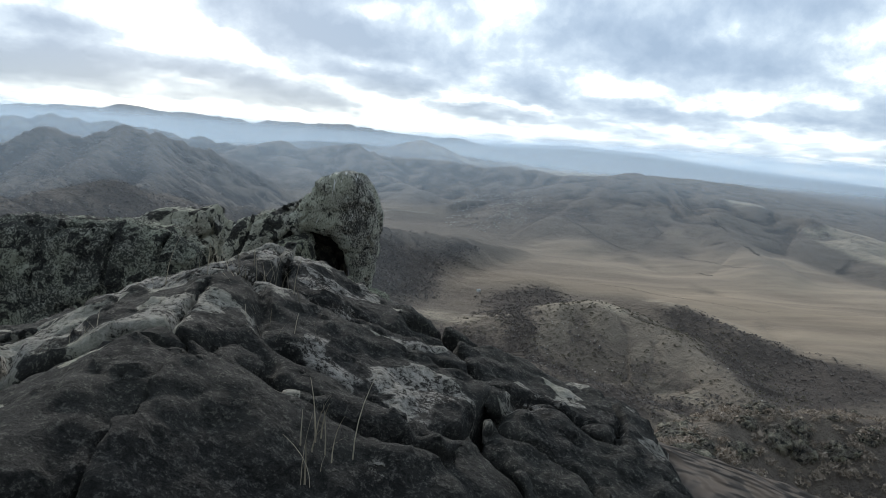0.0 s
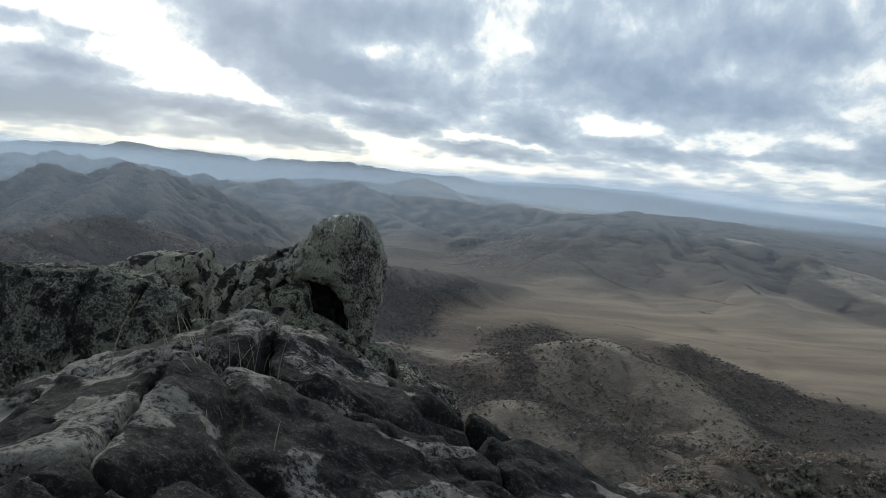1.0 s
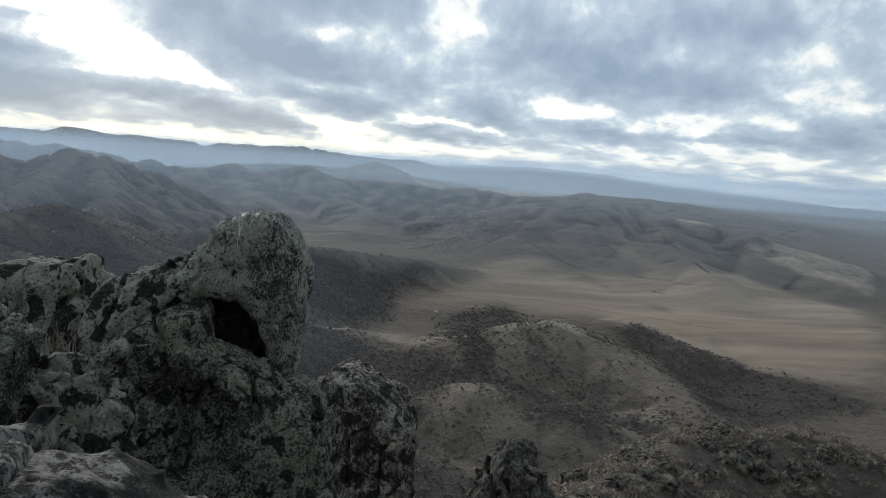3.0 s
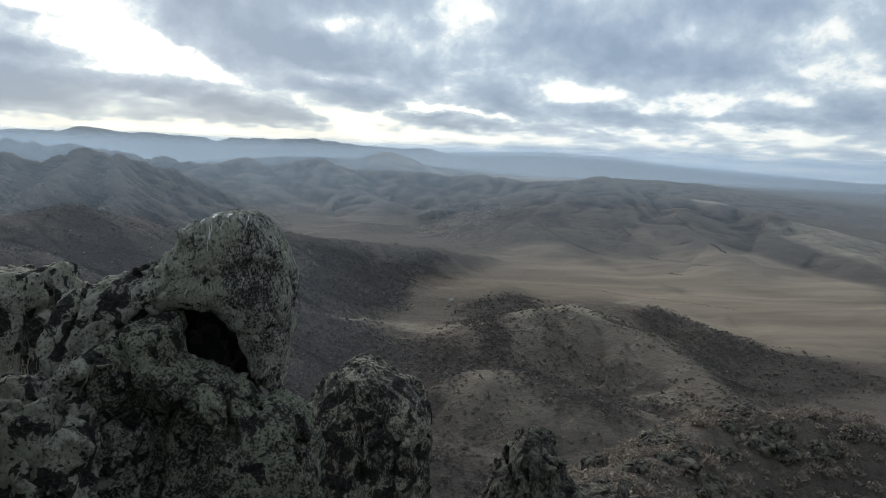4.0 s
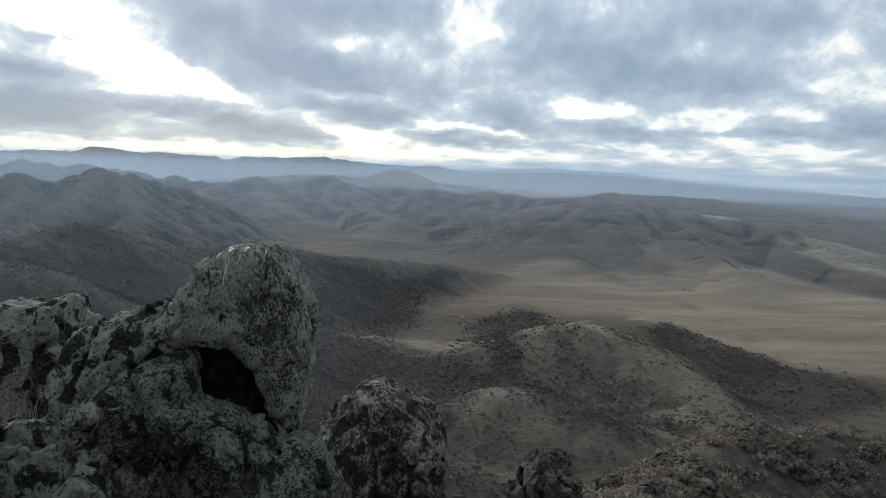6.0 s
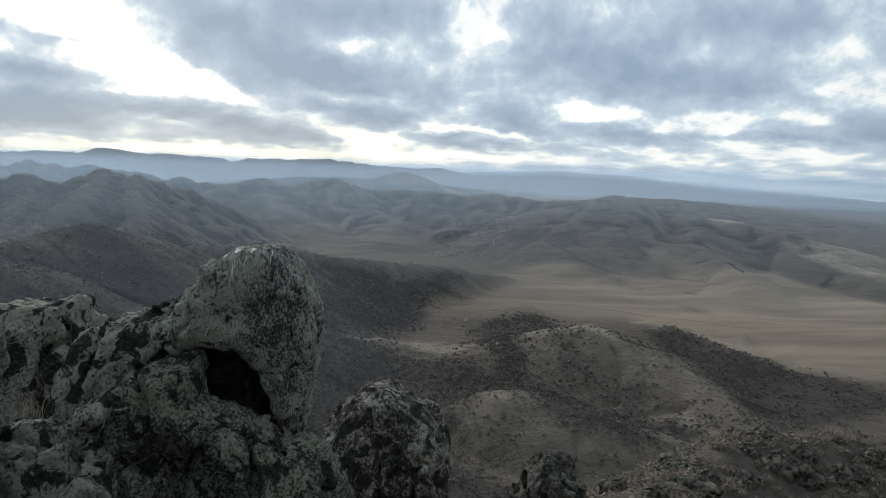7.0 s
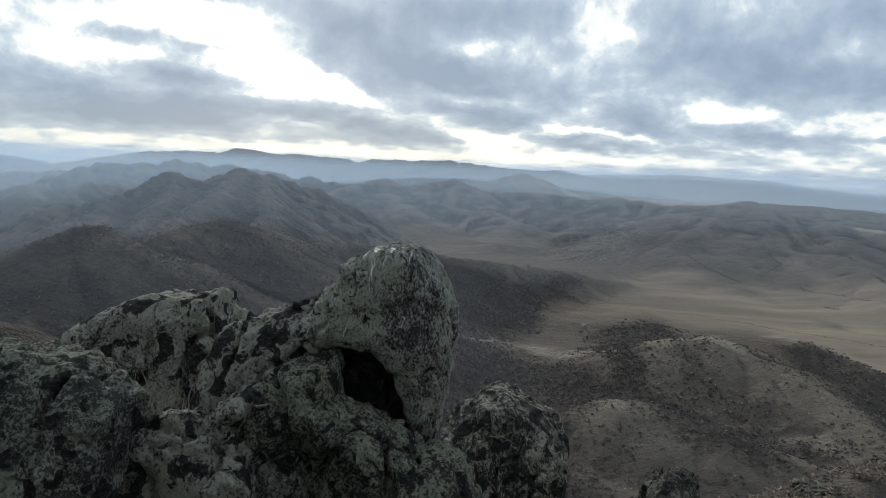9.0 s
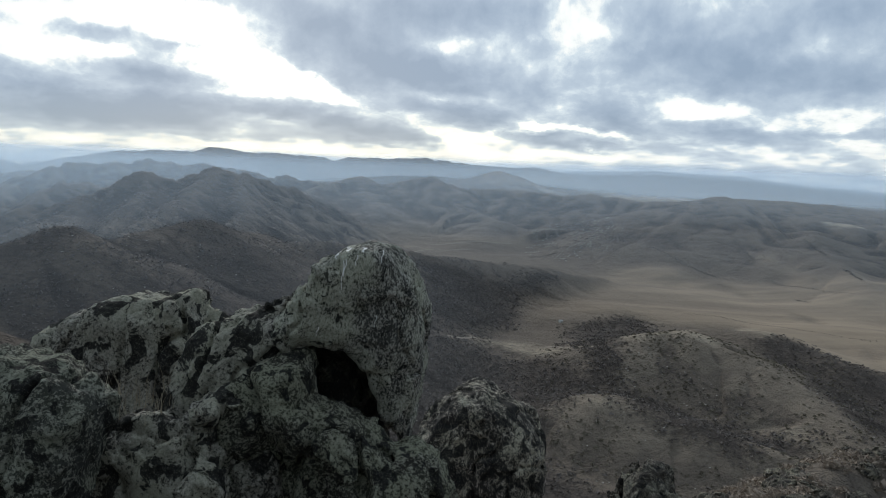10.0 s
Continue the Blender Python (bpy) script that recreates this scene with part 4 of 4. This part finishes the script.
draped("farm_track", [(-258, 1087), (-201, 1234), (-130, 1237)], 4, M_TRACK, "pale dirt track along the valley side", "track")


def hedge(pts, step, small, large, seed):
    """A ragged row of bushes along a ditch."""
    rng = np.random.default_rng(seed)
    pts = np.array(pts, float)
    s = np.concatenate([[0], np.cumsum(np.linalg.norm(np.diff(pts, axis=0), axis=1))])
    u = np.arange(0, s[-1], step)
    u = u[fbm(np.stack([u / 45, 0 * u, 0 * u], 1), 2, seed) > -0.22]
    x, y = (np.interp(u, s, pts[:, i]) + rng.normal(size=len(u)) * 1.6 + 9 * fbm(np.stack([u / 90, 0 * u + i, 0 * u], 1), 2, seed + 3 + i) for i in (0, 1))
    v, f = twig_clumps(np.stack([x, y, land(x, y)], 1), rng.uniform(small, large, len(u)), 0.8, 9, seed + 1, 0.6)
    return tagged(mesh_object("hedge", v, f, M_SCRUB, smooth=False), "ragged row of bare bushes along a ditch", "hedge", kind="stuff")


scrub("field_scrub", 4600, 461, (-60, 190, 1150, 1500), lambda x, y: ellipse(x, y, 60, 1310, 85, 140, 0) * clumped(x, y, 30, 17, 0.5), 0.9, 2.6, M_WOOD, "dark bushes among pale boulders on a slope", 8)
hedge([(-400, 1190), (-341, 1215), (-242, 1343)], 0.8, 0.6, 1.2, 401)
hedge([(-360, 1120), (-291, 1267), (-191, 1298), (-94, 1271)], 0.8, 0.6, 1.2, 411)
hedge([(-297, 1291), (-195, 1324), (-86, 1297)], 1.2, 0.5, 0.9, 421)
hedge([(-351, 1113), (-309, 1343), (-249, 1376)], 1.2, 0.5, 0.9, 431)
hedge([(168, 1149), (208, 1065), (242, 1005), (277, 924), (307, 876)], 0.8, 0.7, 1.7, 441)
hedge([(383, 1282), (386, 1176), (392, 1075), (393, 978), (385, 895)], 0.8, 0.9, 2.2, 451)
hedge([(265, 1240), (302, 1169), (306, 1086)], 0.8, 0.7, 1.9, 461)
hedge([(150, 776), (185, 770), (240, 721), (301, 690)], 1.2, 0.5, 1.1, 471)
hedge([(294, 985), (334, 921), (373, 865)], 1.0, 0.6, 1.3, 481)
hedge([(-41, 1237), (6, 1300), (55, 1286), (105, 1295)], 0.8, 0.7, 1.7, 491)
hedge([(-20, 1167), (35, 1219), (91, 1222)], 0.8, 0.7, 1.7, 501)
hedge([(-189, 1515), (-143, 1433), (-100, 1486)], 0.8, 0.9, 2.0, 511)
hedge([(-352, 874), (-378, 1028), (-383, 1121)], 0.8, 0.9, 1.9, 521)


# ---- loose and standing rocks farther down ----
def stone_mesh(name, seed, rough, mat, step=0.12):
    rng = np.random.default_rng(seed)
    planes = rng.normal(size=(9, 3))
    planes /= np.linalg.norm(planes, axis=1, keepdims=True)
    dist = rng.uniform(0.55, 0.9, 9)

    def fn(p):
        d = np.linalg.norm(p * (1, 1, 1.2), axis=1) - 0.95
        for pl, o in zip(planes, dist):
            d = smax(d, p @ pl - o, 0.12)
        return weather(p, d, rough, 0.55, seed)

    v, f = surface(fn, (-1.2, -1.2, -1.1), (1.2, 1.2, 1.1), step)
    return mesh_object(name, v, f, mat)


def outcrops():
    stones = [stone_mesh("outcrop_rock", 200 + i, 0.21, M_OUTCROP, 0.085) for i in range(4)]
    rng = np.random.default_rng(12)
    rng2 = [(-62, 72), (-58, 80), (-52, 78), (-66, 66)]
    spots = [(16, 58), (24, 71), (30, 79), (39, 87), (48, 86), (58, 85), (70, 82)]
    made = []
    for i in range(64):
        a = spots[i % len(spots)]
        x, y = a[0] + rng.normal() * 5.5, a[1] + rng.normal() * 4.5 - 3
        s = rng.uniform(0.8, 2.6)
        made.append((x, y, s))
    for i in range(22):
        a = rng2[i % 4]
        made.append((a[0] + rng.normal() * 3.5, a[1] + rng.normal() * 3.5, rng.uniform(0.6, 1.8)))
    for i in range(30):
        made.append((rng.uniform(0, 45), rng.uniform(28, 66), rng.uniform(0.5, 1.4)))
    used = set()
    for k, (x, y, s) in enumerate(made):
        z = float(land(np.array([x]), np.array([y]))[0])
        m = Matrix.LocRotScale((x, y, z - 0.15 * s), Euler((rng.uniform(-0.4, 0.4), rng.uniform(-0.4, 0.4), rng.uniform(0, 6.3))), None)
        st = stones[k % 4]
        if k % 4 == k:
            ob = st
            ob.matrix_basis = m
            ob.scale = (s, s, s * 0.9)
        else:
            ob = st.copy()
            scene.collection.objects.link(ob)
            ob.matrix_basis = m
            ob.scale = (s, s * rng.uniform(0.7, 1.1), s * rng.uniform(0.7, 1.2))
        tagged(ob, "dark rough outcrop rock among brown scrub", "rock", "outcrop rocks on the rib")


outcrops()


def boulder_field(name, n, seed, box, density, lo, hi, label, mat):
    p, rng = scatter(n, seed, box, density)
    base = bmesh.new()
    bmesh.ops.create_icosphere(base, subdivisions=1, radius=1)
    bv = np.array([v.co[:] for v in base.verts])
    bf = np.array([[v.index for v in f.verts] for f in base.faces])
    base.free()
    vs, fs = [], []
    for i, q in enumerate(p):
        s = rng.uniform(lo, hi)
        vs.append(bv * rng.uniform(0.6, 1.15, bv.shape) * (s, s, 0.6 * s) + q)
        fs.append(bf + i * len(bv))
    return tagged(mesh_object(name, np.concatenate(vs), np.concatenate(fs), mat, smooth=False), label, "rocks", kind="stuff")


boulder_field("field_stones", 3200, 301, (-60, 180, 1150, 1500), lambda x, y: ellipse(x, y, 50, 1300, 75, 130, 0) * clumped(x, y, 25, 12, 0.5), 0.8, 2.1, "pale boulders and low walls scattered over a slope", M_STONE)
boulder_field("knoll_stones", 700, 302, (20, 200, 330, 560), lambda x, y: clumped(x, y, 20, 13, 0.2), 0.3, 0.9, "small pale stones on a grassy knoll", M_STONE)
boulder_field("ridge_stones", 600, 303, (-330, -40, 300, 860), lambda x, y: clumped(x, y, 30, 14, 0.15), 0.3, 0.9, "pale stones showing through ridge scrub", M_STONE)


# ---- grass between the rocks ----
def grass_tuft(x, y, z, n, height, seed, label):
    rng = np.random.default_rng(seed)
    vs, fs = [], []
    for i in range(n):
        h = height * rng.uniform(0.4, 1.0)
        a, lean = rng.uniform(0, 2 * math.pi), rng.uniform(0.05, 0.6) * h
        o = rng.normal(size=2) * 0.035 * n**0.35
        side = np.array([-math.sin(a), math.cos(a), 0]) * 0.0028
        for k in range(6):
            t = k / 5
            c = np.array([o[0] + math.cos(a) * lean * t * t, o[1] + math.sin(a) * lean * t * t, h * t * (1 - 0.15 * t)])
            vs += [c - side * (1 - 0.8 * t), c + side * (1 - 0.8 * t)]
        b = i * 12
        fs += [(b + 2 * k, b + 2 * k + 1, b + 2 * k + 3, b + 2 * k + 2) for k in range(5)]
    ob = mesh_object("grass_tuft", np.array(vs), np.array(fs), M_GRASS, smooth=False)
    ob.location = (x, y, z)
    return tagged(ob, label, "grass", "grass tufts in rock cracks", "stuff")


grass_tuft(-2.65, 4.15, -0.10, 26, 0.34, 1, "dry straw-coloured grass tuft in a rock cleft")
grass_tuft(-2.78, 4.28, -0.12, 20, 0.30, 2, "dry straw-coloured grass tuft in a rock cleft")
grass_tuft(-2.45, 4.0, -0.05, 22, 0.16, 3, "short dry grass in a rock crack")
grass_tuft(-0.95, 0.15, 0.63, 34, 0.32, 4, "dry grass stems leaning over the ledge")
grass_tuft(-0.75, -0.35, 0.55, 18, 0.22, 5, "dry grass stems leaning over the ledge")
grass_tuft(-0.35, -1.1, 0.52, 12, 0.30, 6, "dry grass stems leaning over the ledge")
grass_tuft(-1.15, -0.6, 0.55, 16, 0.25, 7, "dry grass stems leaning over the ledge")


# ---- bird droppings on the tall boulder ----
def droppings():
    from mathutils.bvhtree import BVHTree
    me = PEAK.data
    tree = BVHTree.FromPolygons([v.co for v in me.vertices], [p.vertices[:] for p in me.polygons])
    rng = np.random.default_rng(3)
    eye = Vector((0, 0, EYE_Z))
    for x0, z0, ln, wd in ((-1.40, 0.86, 0.19, 0.009), (-1.385, 0.87, 0.13, 0.007), (-1.31, 0.90, 0.07, 0.008), (-1.14, 0.94, 0.08, 0.008), (-1.175, 0.52, 0.08, 0.007), (-1.56, 0.42, 0.06, 0.007), (-1.44, 0.91, 0.04, 0.018), (-1.36, 0.945, 0.03, 0.03), (-1.26, 0.95, 0.03, 0.025)):
        v, f = [], []
        n = 9
        for k in range(n):
            t = k / (n - 1)
            x, z = x0 - 0.012 * t + 0.006 * math.sin(7 * t), z0 - ln * t
            w = wd * (0.7 + 0.6 * rng.uniform()) * (1 - 0.6 * t)
            for e in (-0.5, 0.0, 0.5):
                way = (Vector((x + e * w, 4.5, z)) - eye).normalized()
                hit = tree.ray_cast(eye, way)[0] or Vector((x, 4.6, z))
                v.append(hit - way * (0.006 if e == 0 else 0.002))
        for k in range(n - 1):
            for e in (0, 1):
                b = 3 * k + e
                f.append((b, b + 1, b + 4, b + 3))
        mesh_object("dropping", np.array(v), np.array(f), M_WHITE, PEAK)["label"] = "white bird dropping"


droppings()


# ---- hut and power poles on the plain ----
def box(bm, cx, cy, cz, sx, sy, sz):
    r = bmesh.ops.create_cube(bm, size=1)
    for v in r["verts"]:
        v.co = Vector((cx + v.co.x * sx, cy + v.co.y * sy, cz + v.co.z * sz))
    return r["verts"]


def part(name, bm, mat, parent, label=""):
    me = bpy.data.meshes.new(name)
    bm.to_mesh(me)
    bm.free()
    me.materials.append(mat)
    ob = new(name, me)
    ob.parent = parent
    if label:
        ob["label"] = label
    return ob


def hut(x, y, turn):
    h = tagged(new("hut"), "small whitewashed hut with a tin roof on the plain", "hut")
    h.scale = (0.6, 0.6, 0.6)
    h.location, h.rotation_euler = (x, y, float(land(np.array([x]), np.array([y]))[0])), (0, 0, radians(turn))
    bm = bmesh.new()
    box(bm, 0, 0, 1.3, 6, 4, 3.0)
    part("wall", bm, M_WALL, h)
    bm = bmesh.new()
    v = [bm.verts.new(c) for c in ((-3.3, -2.4, 2.7), (3.3, -2.4, 2.7), (3.3, 0, 4.2), (-3.3, 0, 4.2), (3.3, 2.4, 2.7), (-3.3, 2.4, 2.7))]
    for q in ((0, 1, 2, 3), (3, 2, 4, 5), (0, 3, 5), (1, 4, 2), (0, 5, 4, 1)):
        bm.faces.new([v[i] for i in q])
    part("roof", bm, M_ROOF, h, "pale tin roof")
    bm = bmesh.new()
    box(bm, 0.5, -2.02, 0.9, 1.0, 0.1, 2.0)
    part("door", bm, M_POLE, h, "dark plank door")


hut(20, 693, 25)


def pole():
    p = tagged(new("power_pole"), "tall wooden power pole with a crossarm on the plain", "power pole", "power line across the plain")
    bm = bmesh.new()
    bmesh.ops.create_cone(bm, segments=8, radius1=0.6, radius2=0.4, depth=23, cap_ends=True)
    bmesh.ops.translate(bm, verts=bm.verts, vec=(0, 0, 11))
    part("post", bm, M_POLE, p)
    bm = bmesh.new()
    box(bm, 0, 0, 19.6, 7.5, 0.6, 0.8)
    part("crossarm", bm, M_POLE, p)
    for dx in (-3.2, 3.2):
        bm = bmesh.new()
        bmesh.ops.create_cone(bm, segments=6, radius1=0.2, radius2=0.2, depth=1.4, cap_ends=True)
        bmesh.ops.translate(bm, verts=bm.verts, vec=(dx, 0, 20.6))
        part("insulator", bm, M_WALL, p)
    p.scale = (0.62, 0.62, 0.62)
    return p


POLE = pole()
POLE_AT = (-300.0, 995.0)
POLE.location = (*POLE_AT, float(land(np.array([POLE_AT[0]]), np.array([POLE_AT[1]]))[0]))
